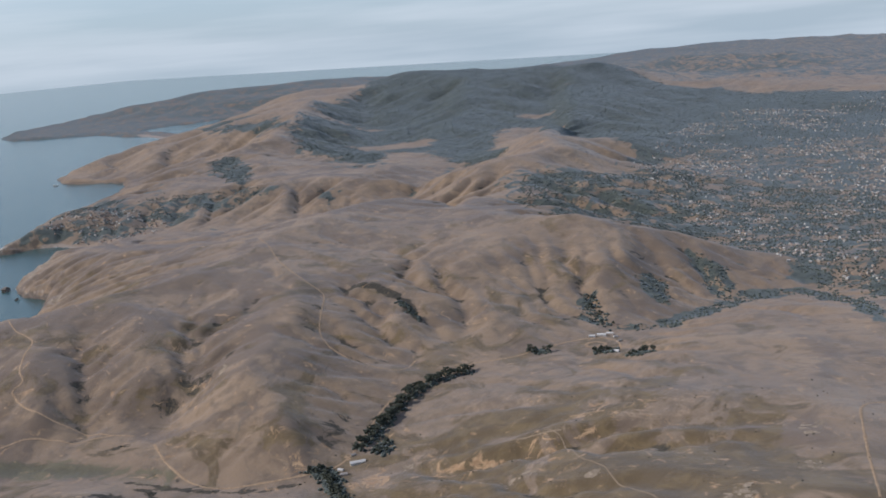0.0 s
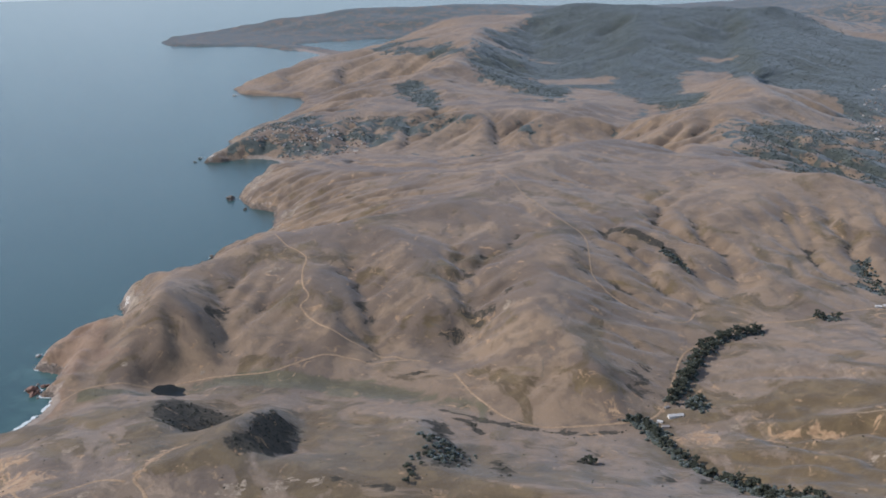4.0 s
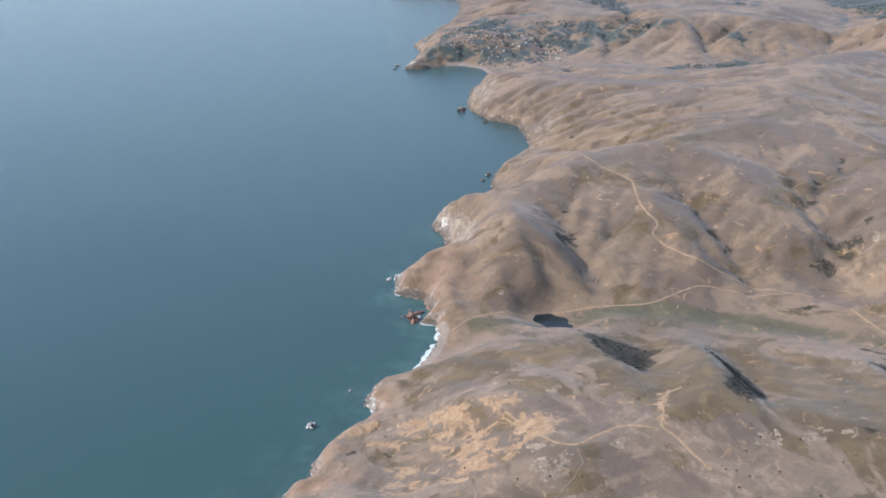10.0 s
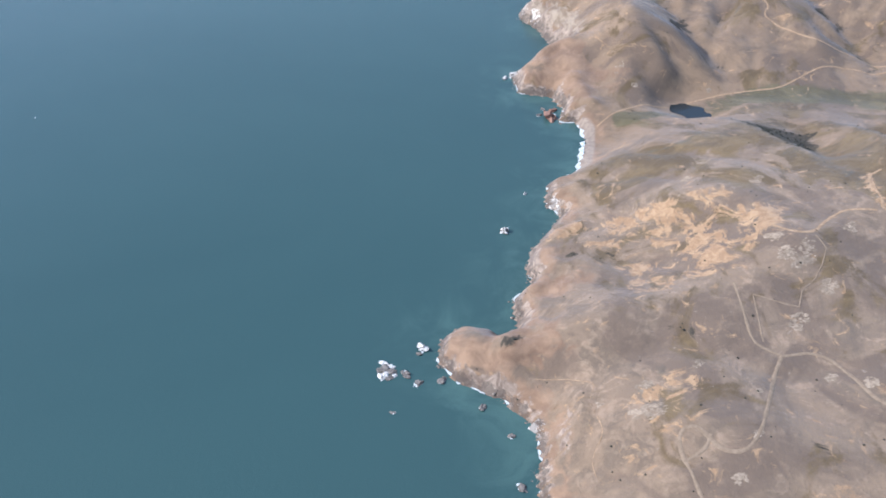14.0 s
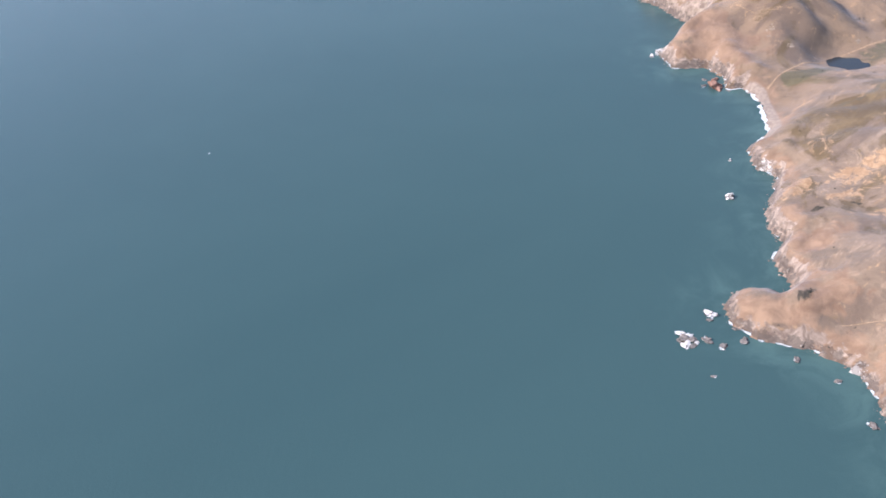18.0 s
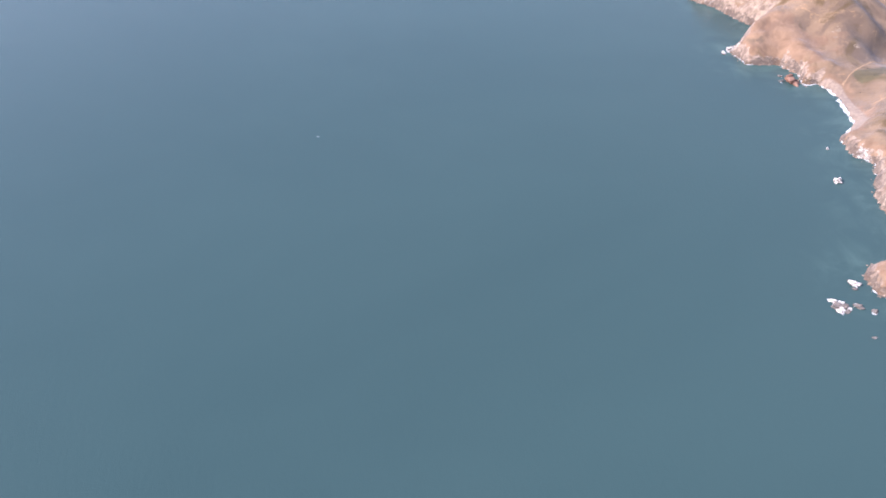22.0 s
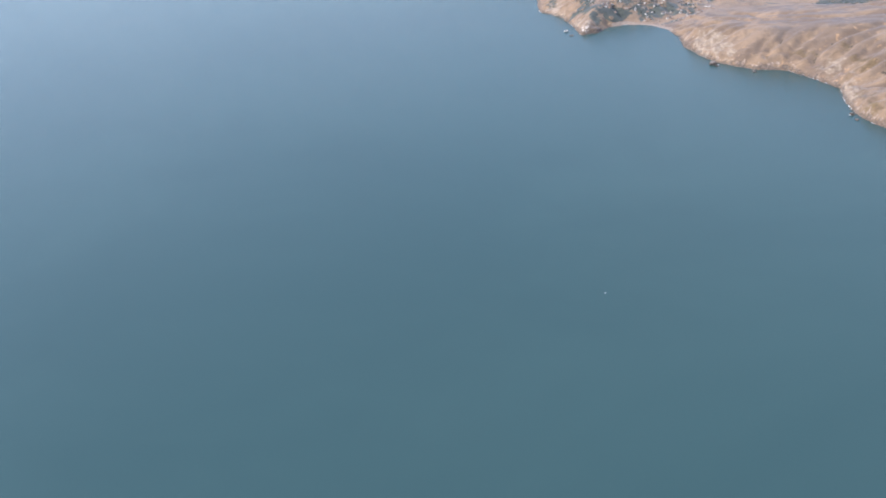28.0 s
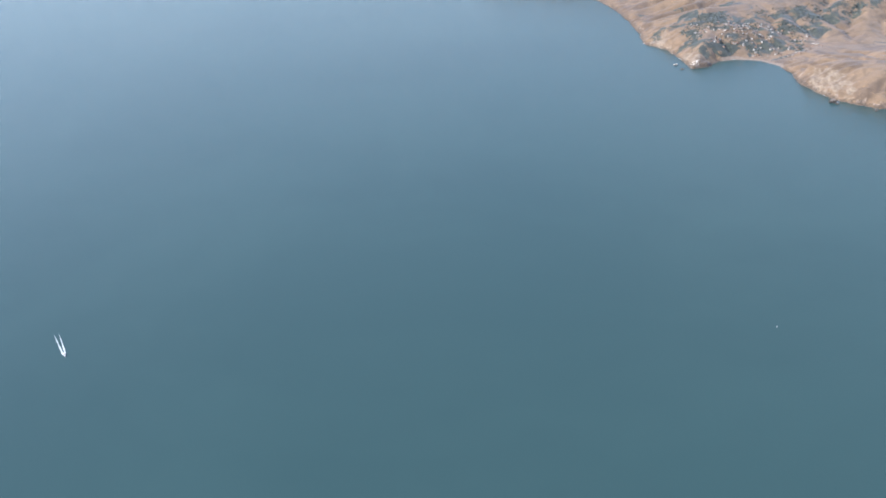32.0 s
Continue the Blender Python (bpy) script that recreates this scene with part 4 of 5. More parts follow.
GROUND, SEA = ground_material(), sea_material()
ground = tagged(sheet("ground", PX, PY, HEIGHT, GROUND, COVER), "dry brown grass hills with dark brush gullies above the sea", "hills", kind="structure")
sx, sy = np.meshgrid(axis(-36, -1.0, 0.8, 36, 0.03, 1.09), axis(-36, -1.1, 0.8, 25, 0.03, 1.09))
SHOAL = {"shoal": np.exp(-to_line(sx, sy, COAST) / 0.10) * np.clip((0.9 - sy) / 0.6, 0, 1)}
tagged(sheet("water", sx, sy, np.zeros(sx.shape), SEA, SHOAL), "calm blue-green ocean reaching to a hazy horizon", "sea", kind="structure")

# ---- small helpers ----
RNG = random.Random(11)


def part(name, bm, material, parent=None, label="", smooth=False):
    """Links a bmesh as one mesh object under a thing or under a part."""
    me = bpy.data.meshes.new(name)
    for f in bm.faces:
        f.smooth = smooth
    bm.to_mesh(me)
    bm.free()
    me.materials.append(material)
    ob = new(name, me)
    if parent:
        ob.parent = parent
    return tagged(ob, label)


def part_of(name, me, parent, m=None):
    ob = new(name, me)
    ob.parent = parent
    if m is not None:
        ob.matrix_basis = m
    return ob


def from_lists(name, verts, faces, material):
    me = bpy.data.meshes.new(name)
    me.from_pydata(verts, [], faces)
    me.update()
    me.materials.append(material)
    return new(name, me)


def spot(x, y, lift=0.0):
    return (x * U, y * U, ground_at(x, y) * U + lift)


def along(pts, step):
    out = []
    for (ax, ay), (bx, by) in zip(pts, pts[1:]):
        n = max(1, int(math.hypot(bx - ax, by - ay) / step))
        out += [(ax + k / n * (bx - ax), ay + k / n * (by - ay)) for k in range(n)]
    return out + [pts[-1]]


def curved(pts, rounds=2):
    for _ in range(rounds):
        out = [pts[0]]
        for (ax, ay), (bx, by) in zip(pts, pts[1:]):
            out += [(0.75 * ax + 0.25 * bx, 0.75 * ay + 0.25 * by), (0.25 * ax + 0.75 * bx, 0.25 * ay + 0.75 * by)]
        pts = out + [pts[-1]]
    return pts


# ---- pond, trails and roads ----
def pond():
    ring = curved(POND + POND[:1], 1)[:-1]
    ring = [(x + 0.004 * (grain(np.array(x), np.array(y), 0.02, 4) - 0.5), y) for x, y in ring]
    bm = bmesh.new()
    bm.faces.new([bm.verts.new((x * U, y * U, 0.0078 * U)) for x, y in ring])
    m = Nodes("pond_water", 0.12, 0.5)
    m.bump(m.noise(6, 2), 0.2, 0.03)
    tagged(part("pond", bm, m.colour((0.010, 0.016, 0.020))), "small dark still pond behind the beach", "pond", kind="structure")


def trail(name, pts, width, material, label):
    """A worn strip of bare earth that follows the lie of the land."""
    line = along(curved(pts, 0 if name == "foot_path" else 2), 0.006)
    verts, faces = [], []
    for k, (x, y) in enumerate(line):
        ax, ay = line[max(0, k - 1)]
        bx, by = line[min(len(line) - 1, k + 1)]
        n = math.hypot(bx - ax, by - ay) or 1
        nx, ny = -(by - ay) / n, (bx - ax) / n
        w = 0.4 * width * (0.35 + 0.35 * float(grain(np.array(x), np.array(y), 0.02, 8)) + 0.25 * float(grain(np.array(x), np.array(y), 0.007, 9)))
        for s, lift in ((-1.6, -0.0005), (-0.8, 0.0005), (0, 0.0006), (0.8, 0.0005), (1.6, -0.0005)):
            qx, qy = x + s * w * nx, y + s * w * ny
            verts.append((qx * U, qy * U, (ground_at(qx, qy) + lift) * U))
        if k:
            for s in range(4):
                a = 5 * (k - 1) + s
                faces.append((a, a + 1, a + 6, a + 5))
    tagged(from_lists(name, verts, faces, material), label, "trail", kind="structure")


EARTH = plain("bare_earth", (0.235, 0.158, 0.10), (0.36, 0.255, 0.165), 2.2, 0.95, 0.1, haze_sheen=0.06)
PALE_EARTH = plain("pale_earth", (0.195, 0.145, 0.102), (0.262, 0.20, 0.143), 2.2, 0.95, 0.1, haze_sheen=0.06)
pond()
TRAILS = {
    "ridge_trail": (0.0075, [(-0.362, 1.939), (-0.152, 1.828), (0.012, 1.732), (0.225, 1.653), (0.286, 1.655), (0.335, 1.63), (0.456, 1.494), (0.507, 1.439),
                             (0.582, 1.387), (0.635, 1.395), (0.707, 1.399), (0.763, 1.396), (0.802, 1.419), (0.834, 1.444), (0.806, 1.524)]),
    "coast_trail": (0.0085, [(-0.469, 0.967), (-0.318, 0.916), (-0.234, 0.916), (-0.174, 0.909), (-0.106, 0.839), (-0.017, 0.777), (0.042, 0.765), (0.045, 0.721),
                             (0.083, 0.714), (0.166, 0.697), (0.246, 0.714), (0.310, 0.745), (0.398, 0.772), (0.436, 0.785), (0.482, 0.818)]),
    "valley_trail": (0.008, [(-0.033, 0.069), (-0.021, 0.133), (0.028, 0.244), (0.079, 0.346), (0.14, 0.42), (0.183, 0.46), (0.222, 0.49), (0.24, 0.548), (0.259, 0.633),
                             (0.308, 0.684), (0.387, 0.718), (0.411, 0.754), (0.436, 0.785)]),
    "valley_road": (0.0095, [(0.583, 0.809), (0.66, 0.778), (0.734, 0.759), (0.815, 0.746), (0.901, 0.76), (0.981, 0.836), (1.053, 0.92), (1.064, 0.979),
                             (1.042, 1.046), (0.988, 1.154), (0.936, 1.257), (0.919, 1.315), (0.925, 1.42), (0.94, 1.5), (0.966, 1.595)]),
    "north_road": (0.010, [(0.966, 1.595), (1.05, 1.694), (1.099, 1.852), (1.159, 1.94), (1.221, 1.947), (1.298, 1.828)]),
    "knob_trail": (0.010, [(0.691, -0.081), (0.657, -0.102), (0.639, -0.118), (0.632, -0.168), (0.636, -0.215), (0.607, -0.236), (0.566, -0.23)]),
    "knob_path": (0.010, [(0.636, 0.069), (0.624, 0.043), (0.645, 0.0), (0.691, -0.054), (0.693, -0.07), (0.736, -0.068), (0.768, -0.08), (0.817, -0.091)]),
    "spur_track": (0.007, [(0.585, -0.398), (0.628, -0.445), (0.677, -0.497), (0.692, -0.498), (0.728, -0.495)]),
    "summit_road": (0.0098, [(0.727, -0.497), (0.744, -0.477), (0.758, -0.46), (0.792, -0.456), (0.822, -0.467), (0.857, -0.491), (0.886, -0.506), (0.92, -0.5), (0.939, -0.506), (0.97, -0.527), (0.999, -0.526), (1.06, -0.52)]),
    "loop_road": (0.0098, [(0.727, -0.497), (0.738, -0.54), (0.755, -0.586), (0.786, -0.676), (0.787, -0.72), (0.764, -0.736), (0.735, -0.729), (0.71, -0.72), (0.694, -0.731), (0.697, -0.752), (0.723, -0.777), (0.762, -0.806), (0.80, -0.84)]),
    "loop_branch": (0.007, [(0.731, -0.722), (0.737, -0.737), (0.737, -0.753), (0.727, -0.778)]),
    "foot_path": (0.0036, [(0.69, -0.487), (0.656, -0.443), (0.625, -0.407), (0.682, -0.389), (0.697, -0.382), (0.683, -0.346), (0.688, -0.312), (0.682, -0.275), (0.67, -0.237), (0.639, -0.22)]),
    "bluff_path": (0.0018, [(0.418, -0.732), (0.46, -0.709), (0.513, -0.699), (0.521, -0.712), (0.533, -0.74), (0.567, -0.762), (0.594, -0.785), (0.598, -0.822), (0.624, -0.845)]),
    "slope_track": (0.007, [(1.399, 1.149), (1.448, 1.176), (1.511, 1.201)]),
    "upper_track": (0.006, [(1.487, 1.27), (1.559, 1.297)]),
    "fire_road": (0.008, [(2.09, 1.6), (2.047, 1.555), (2.017, 1.497), (2.079, 1.319), (2.133, 1.178), (2.174, 1.071)]),
    "slope_path": (0.004, [(1.481, 1.198), (1.534, 1.182), (1.624, 1.08), (1.698, 1.059), (1.748, 1.002), (1.79, 0.988), (1.862, 0.95), (1.894, 0.92), (1.929, 0.84), (1.961, 0.812)]),
    "saddle_path": (0.012, [(-0.289, 2.935), (-0.2, 2.95), (-0.06, 2.944)]),
}
for key, (width, pts) in TRAILS.items():
    pale = key in ("summit_road", "loop_road", "loop_branch", "spur_track", "slope_track", "foot_path", "slope_path")
    trail(key, pts, width, PALE_EARTH if pale else EARTH, "pale gravel road over the dry hilltop" if pale else "narrow tan dirt trail worn into dry grass")


def riding_ring():
    """A sandy oval worn into the valley floor beside the farmstead."""
    verts, faces = [], []
    for k in range(40):
        a = 2 * math.pi * k / 40
        for r in (0.7, 1.0):
            x, y = 1.19 + r * (0.034 * math.cos(a) * 0.8 - 0.026 * math.sin(a) * 0.6), 1.872 + r * (0.034 * math.cos(a) * 0.5 + 0.030 * math.sin(a))
            verts.append(spot(x, y, 0.07))
        i, j = 2 * k, 2 * ((k + 1) % 40)
        faces.append((i, i + 1, j + 1, j))
    tagged(from_lists("riding_ring", verts, faces, EARTH), "sandy oval track beside the farmstead", "riding ring", kind="structure")


riding_ring()


# ---- surf along the shore ----
def surf():
    line = along(COAST[20:], 0.004)
    verts, faces, run = [], [], []

    def close():
        if len(run) > 2:
            base = len(verts)
            for k, (x, y, nx, ny, a, b) in enumerate(run):
                taper = min(1, k / 2, (len(run) - 1 - k) / 2)
                for d in (a, a + 0.5 * b * taper, a + b * taper):
                    verts.append(((x + d * nx) * U, (y + d * ny) * U, 0.0007 * U))
                if k:
                    for s in (0, 1):
                        i = base + 3 * (k - 1) + s
                        faces.append((i, i + 1, i + 4, i + 3))
        run.clear()

    for k in range(1, len(line) - 1):
        (ax, ay), (x, y), (bx, by) = line[k - 1], line[k], line[k + 1]
        if not (-3.2 < x < 0.75):
            continue
        n = math.hypot(bx - ax, by - ay) or 1
        nx, ny = (by - ay) / n, -(bx - ax) / n
        sandy = math.hypot(x - 0.0, y + 0.035) < 0.13
        rough_at = float(grain(np.array(x), np.array(y), 0.05, 50)) * 0.6 + float(grain(np.array(x), np.array(y), 0.014, 51)) * 0.4
        if rough_at > (0.3 if sandy else 0.52 if y < 0.25 else 0.58):
            w = (0.0065 if sandy else 0.004) * (0.4 + 1.2 * float(grain(np.array(x), np.array(y), 0.009, 52)))
            run.append((x, y, nx, ny, -0.004, w + 0.004))
        else:
            close()
    close()
    tagged(from_lists("surf", verts, faces, FOAM), "white broken surf washing against cliffs and beach", "surf", kind="stuff")


FOAM = plain("foam", (0.30, 0.38, 0.39), (0.78, 0.80, 0.80), 6.0, 0.8, 0.3, 0.05)
surf()


# ---- rocks in the sea and on the land ----
def lump(seed, flat=0.7, rough=0.35, level=2):
    bm = bmesh.new()
    bmesh.ops.create_icosphere(bm, subdivisions=level, radius=1.0)
    off = Vector((seed * 7.3, seed * 3.1, seed * 5.7))
    for v in bm.verts:
        n = noise.noise(v.co * 1.3 + off) + 0.5 * noise.noise(v.co * 2.9 + off)
        v.co *= 1 + rough * n
        v.co.z *= flat
        if v.co.z < -0.25:
            v.co.z = -0.25
    return bm


def lump_mesh(name, seed, material, flat=0.7, rough=0.35, level=2):
    bm = lump(seed, flat, rough, level)
    me = bpy.data.meshes.new(name)
    bm.to_mesh(me)
    bm.free()
    me.materials.append(material)
    return me


def stack_material(name, dark, light, white):
    m = Nodes(name, 0.9, 0.2)
    n = m.noise(2.4, 6, 0.7)
    c = m.mix(m.ramp(n, 0.35, 0.7), dark, light)
    up = m.add("ShaderNodeSeparateXYZ")
    m.link(m.add("ShaderNodeNewGeometry").outputs["Normal"], up.inputs[0])
    c = m.mix(m.ramp(m.math("ADD", up.outputs["Z"], m.ramp(n, 0.3, 0.7, -0.5, 0.5)), 0.35, 0.7, 0, white), c, (0.66, 0.64, 0.61))
    m.bump(n, 0.8, 0.1)
    return m.colour(c)


WHITE_ROCK = stack_material("whitened_rock", (0.10, 0.09, 0.08), (0.27, 0.24, 0.21), 0.88)
DARK_ROCK = stack_material("wet_rock", (0.05, 0.042, 0.036), (0.14, 0.11, 0.09), 0.15)
RED_ROCK = stack_material("red_rock", (0.17, 0.085, 0.06), (0.30, 0.17, 0.12), 0.05)
PALE_ROCK = plain("pale_outcrop", (0.21, 0.162, 0.120), (0.385, 0.310, 0.232), 3.0, 0.9, 0.2, 0.1, "object")


def foam_ring(parent, r, seed):
    """Broken wash: one ragged flat patch on the weather side of a rock."""
    rr = random.Random(seed)
    bm = bmesh.new()
    a, ring = rr.uniform(0, 6.28), []
    for i in range(26):
        b = 2 * math.pi * i / 26
        q = Vector((math.cos(b), math.sin(b), seed * 1.7))
        w = r * (0.7 + 0.7 * noise.noise(q * 1.3) + 0.45 * noise.noise(q * 3.7))
        ring.append(bm.verts.new((0.45 * r * math.cos(a) + 1.2 * w * math.cos(b), 0.45 * r * math.sin(a) + 0.85 * w * math.sin(b), 0)))
    bm.faces.new(ring)
    ob = part("foam_patch", bm, FOAM, parent, "white wash at the foot of the rock")
    ob.location = (0, 0, 0.05)


# (east, north, half width in metres, height in metres, material, surf)
STACKS = [(0.071, -0.402, 9, 11, WHITE_ROCK, 0), (0.012, -0.262, 4, 4, WHITE_ROCK, 0), (0.172, -0.850, 7.2, 4, WHITE_ROCK, 1), (0.181, -0.858, 8.7, 5, DARK_ROCK, 1), (0.186, -0.848, 5.8, 3, WHITE_ROCK, 1), (0.190, -0.866, 7.2, 4, WHITE_ROCK, 1), (0.197, -0.855, 7.2, 4, DARK_ROCK, 1),
          (0.177, -0.868, 5.1, 3, DARK_ROCK, 1), (0.204, -0.868, 5.8, 3, DARK_ROCK, 1), (0.192, -0.876, 6.5, 4, WHITE_ROCK, 1), (0.206, -0.858, 4.3, 2, WHITE_ROCK, 0), (0.219, -0.843, 8, 5, DARK_ROCK, 1), (0.251, -0.844, 7, 4, DARK_ROCK, 1), (0.195, -0.775, 9, 8, WHITE_ROCK, 1),
          (0.278, -0.812, 7, 4, DARK_ROCK, 1), (0.267, -0.922, 4, 2, DARK_ROCK, 1), (0.373, -0.814, 6, 4, DARK_ROCK, 1), (0.20, -0.79, 5, 3, DARK_ROCK, 1),
          (-0.395, 0.148, 8, 5, WHITE_ROCK, 1), (-0.38, 0.172, 12, 14, WHITE_ROCK, 1), (-0.163, 0.052, 17, 17, RED_ROCK, 1), (-0.193, 0.043, 6, 4, DARK_ROCK, 1),
          (-0.205, 0.075, 5, 3, DARK_ROCK, 1), (-0.18, 0.085, 9, 7, RED_ROCK, 0), (-1.626, 1.480, 17, 15, DARK_ROCK, 1), (-1.60, 1.462, 8, 7, DARK_ROCK, 1),
          (-2.62, 1.872, 11, 9, WHITE_ROCK, 1), (-1.407, 1.425, 9, 7, DARK_ROCK, 1), (-0.872, 0.955, 9, 8, DARK_ROCK, 1), (-0.84, 0.90, 7, 6, DARK_ROCK, 1),
          (-2.55, 1.80, 9, 6, DARK_ROCK, 1), (-4.9, 3.45, 16, 10, WHITE_ROCK, 1), (0.45, -0.83, 5, 3, DARK_ROCK, 1), (0.53, -0.90, 7, 4, DARK_ROCK, 1), (0.62, -1.0, 8, 5, DARK_ROCK, 1)]
for k, (x, y, r, z, mat, wash) in enumerate(STACKS):
    thing = new("sea_stack")
    thing.location = (x * U, y * U, 0)
    thing.rotation_euler.z = k * 1.7
    white = mat is WHITE_ROCK
    tagged(thing, "white-stained rock stack standing in the sea" if white else ("rust-red rock standing at the foot of cliffs" if mat is RED_ROCK else "dark wet rock awash near the cliffs"), "sea rock", "rocks in the sea")
    body = part_of("rock", lump_mesh("rock", k + 1, mat, 0.9, 0.8, 3), thing)
    body.scale = (r / 15 * 1.15, r / 15 * 0.85, z / 15)
    if wash:
        foam_ring(thing, r / 15, k)


def shore_rocks():
    """Broken dark rocks along the foot of the cliffs."""
    rr = np.random.default_rng(17)
    line = np.array(along(COAST[18:], 0.0012))
    line = line[(line[:, 0] > -3.3) & (line[:, 0] < 0.75)]
    x, y = line[:, 0] + rr.normal(0, 0.006, len(line)), line[:, 1] + rr.normal(0, 0.006, len(line))
    ok = (grain(x, y, 0.05, 80) + 0.4 * grain(x, y, 0.015, 81) > 0.58) & (np.hypot(x, y + 0.035) > 0.14) & (np.hypot(x + 2.2, y - 2.12) > 0.17)
    x, y = x[ok], y[ok]
    places = np.stack([x * U, y * U, np.maximum(sample(HEIGHT, GX, GY, x, y), 0) * U - 0.02], -1)
    scatter("shore_rocks", places, rr.uniform(0.04, 0.04 + 0.26 * rr.random(len(x)) ** 2), SHORE_ROCK, "broken dark rocks along the foot of cliffs", "shore rocks", 5, 0.7)


BOULDERS = [lump_mesh("boulder", 60 + k, PALE_ROCK, 0.6, 0.75, 2) for k in range(5)]
# (east, north, spread in metres, number of boulders)
OUTCROPS = [(0.676, -0.155, 15, 10), (0.649, -0.282, 30, 22), (0.641, -0.25, 18, 10), (0.622, -0.288, 20, 10), (0.715, -0.312, 22, 14), (0.711, -0.409, 22, 13), (0.585, -0.261, 16, 9), (0.845, -0.277, 26, 9),
            (0.593, -0.683, 18, 9), (0.641, -0.72, 22, 12), (0.622, -0.734, 16, 8), (0.636, -0.592, 12, 6), (0.782, -0.679, 8, 4), (0.808, -0.494, 10, 5), (0.857, -0.471, 15, 8), (0.884, -0.45, 12, 6),
            (0.938, -0.392, 26, 11), (0.968, -0.458, 22, 10), (0.9, -0.38, 10, 4), (0.552, -0.736, 8, 4), (0.804, -0.765, 14, 6), (0.741, -0.594, 6, 3), (0.33, -0.124, 16, 8), (0.46, -0.084, 14, 7), (0.32, -0.045, 14, 7),
            (0.678, 0.45, 26, 11), (0.752, 0.527, 20, 8), (0.885, 0.11, 30, 13), (0.837, 0.042, 28, 12), (0.919, 0.161, 18, 7), (-0.187, 0.802, 22, 9), (-0.122, 0.769, 14, 6), (-0.109, 0.266, 22, 6), (-0.042, 0.241, 12, 4), (0.087, 0.388, 8, 4),
            (0.488, 1.107, 20, 8), (1.985, 0.996, 40, 13), (2.03, 0.894, 40, 14), (1.983, 1.333, 36, 13), (2.043, 1.159, 32, 12), (1.558, 1.021, 30, 10), (1.531, 0.981, 22, 8), (1.703, 1.018, 16, 6), (1.22, 1.03, 18, 7)]
for x, y, spread, count in OUTCROPS:
    thing = new("rock_outcrop")
    thing.location = spot(x, y)
    tagged(thing, "pale weathered rocks breaking out of dry grass", "rock outcrop", "outcrops on the hills")
    for k in range(int(count * 2.6)):
        a, d = RNG.uniform(0, 6.283), spread * math.sqrt(RNG.random())
        qx, qy = x + d * 0.6 * math.cos(a) / 1000, y + d * math.sin(a) / 1000
        b = part_of("boulder", RNG.choice(BOULDERS), thing)
        size = RNG.uniform(1.2, 1.4 + 6.5 * RNG.random() ** 1.8) / 15
        dx, dy = (ground_at(qx + 0.01, qy) - ground_at(qx - 0.01, qy)) / 0.02, (ground_at(qx, qy + 0.01) - ground_at(qx, qy - 0.01)) / 0.02
        lie = Vector((0, 0, 1)).rotation_difference(Vector((-dx, -dy, 1)).normalized()).to_matrix().to_4x4()
        wide = Matrix.Diagonal((size * RNG.uniform(0.9, 1.9), size * RNG.uniform(0.7, 1.3), size * RNG.uniform(0.10, 0.26), 1))
        b.matrix_basis = Matrix.Translation(Vector(spot(qx, qy)) - Vector(thing.location)) @ lie @ Matrix.Rotation(RNG.gauss(0.9, 0.5), 4, "Z") @ wide


# ---- trees ----
BARK = plain("bark", (0.16, 0.12, 0.09), (0.30, 0.24, 0.19), 6.0, 0.9, 0.2)
LEAVES = plain("leaves", (0.028, 0.032, 0.021), (0.062, 0.066, 0.042), 2.5, 0.85, 0.15, 0.05, "object", 0.15)


def tree_meshes(seed, tall, wide):
    r = random.Random(seed)
    bm = bmesh.new()
    lean = r.uniform(-0.06, 0.06)

    def limb(base, tip, r0, r1):
        way = (tip - base).normalized()
        side = way.orthogonal().normalized()
        other = way.cross(side)
        rings = []
        for p, rad in ((base, r0), ((base + tip) / 2 + side * 0.04, (r0 + r1) / 2), (tip, r1)):
            rings.append([bm.verts.new(p + rad * (math.cos(a) * side + math.sin(a) * other)) for a in (0, 1.26, 2.51, 3.77, 5.03)])
        for lo, hi in zip(rings, rings[1:]):
            for k in range(5):
                bm.faces.new((lo[k], lo[(k + 1) % 5], hi[(k + 1) % 5], hi[k]))

    top = Vector((lean * tall, 0, tall * 0.75))
    limb(Vector((0, 0, -0.06)), top, 0.045 * tall ** 0.5, 0.015)
    ends = []
    for k in range(6):
        a, z = k * 2.4 + r.uniform(0, 0.6), tall * r.uniform(0.35, 0.62)
        tip = Vector((math.cos(a) * wide * r.uniform(0.5, 0.9), math.sin(a) * wide * r.uniform(0.5, 0.9), z + tall * r.uniform(0.1, 0.28)))
        limb(Vector((lean * z, 0, z)), tip, 0.02, 0.008)
        ends.append(tip)
    trunk = bpy.data.meshes.new("trunk")
    bm.to_mesh(trunk)
    bm.free()
    trunk.materials.append(BARK)
    bm = bmesh.new()
    for k in range(34):
        if k < 18:
            c = ends[k % 6] + Vector((r.gauss(0, 0.16), r.gauss(0, 0.16), r.gauss(0.03, 0.12))) * wide
        else:
            a, d, z = r.uniform(0, 6.28), wide * math.sqrt(r.random()), r.uniform(0.45, 1.0)
            c = Vector((d * math.cos(a) * (1.25 - z), d * math.sin(a) * (1.25 - z), tall * z))
        size = wide * r.uniform(0.16, 0.34)
        made = bmesh.ops.create_icosphere(bm, subdivisions=1, radius=size)["verts"]
        for v in made:
            v.co = v.co * r.uniform(0.7, 1.25)
            v.co.z *= 0.8
            v.co += c
    crown = bpy.data.meshes.new("crown")
    bm.to_mesh(crown)
    bm.free()
    crown.materials.append(LEAVES)
    return trunk, crown


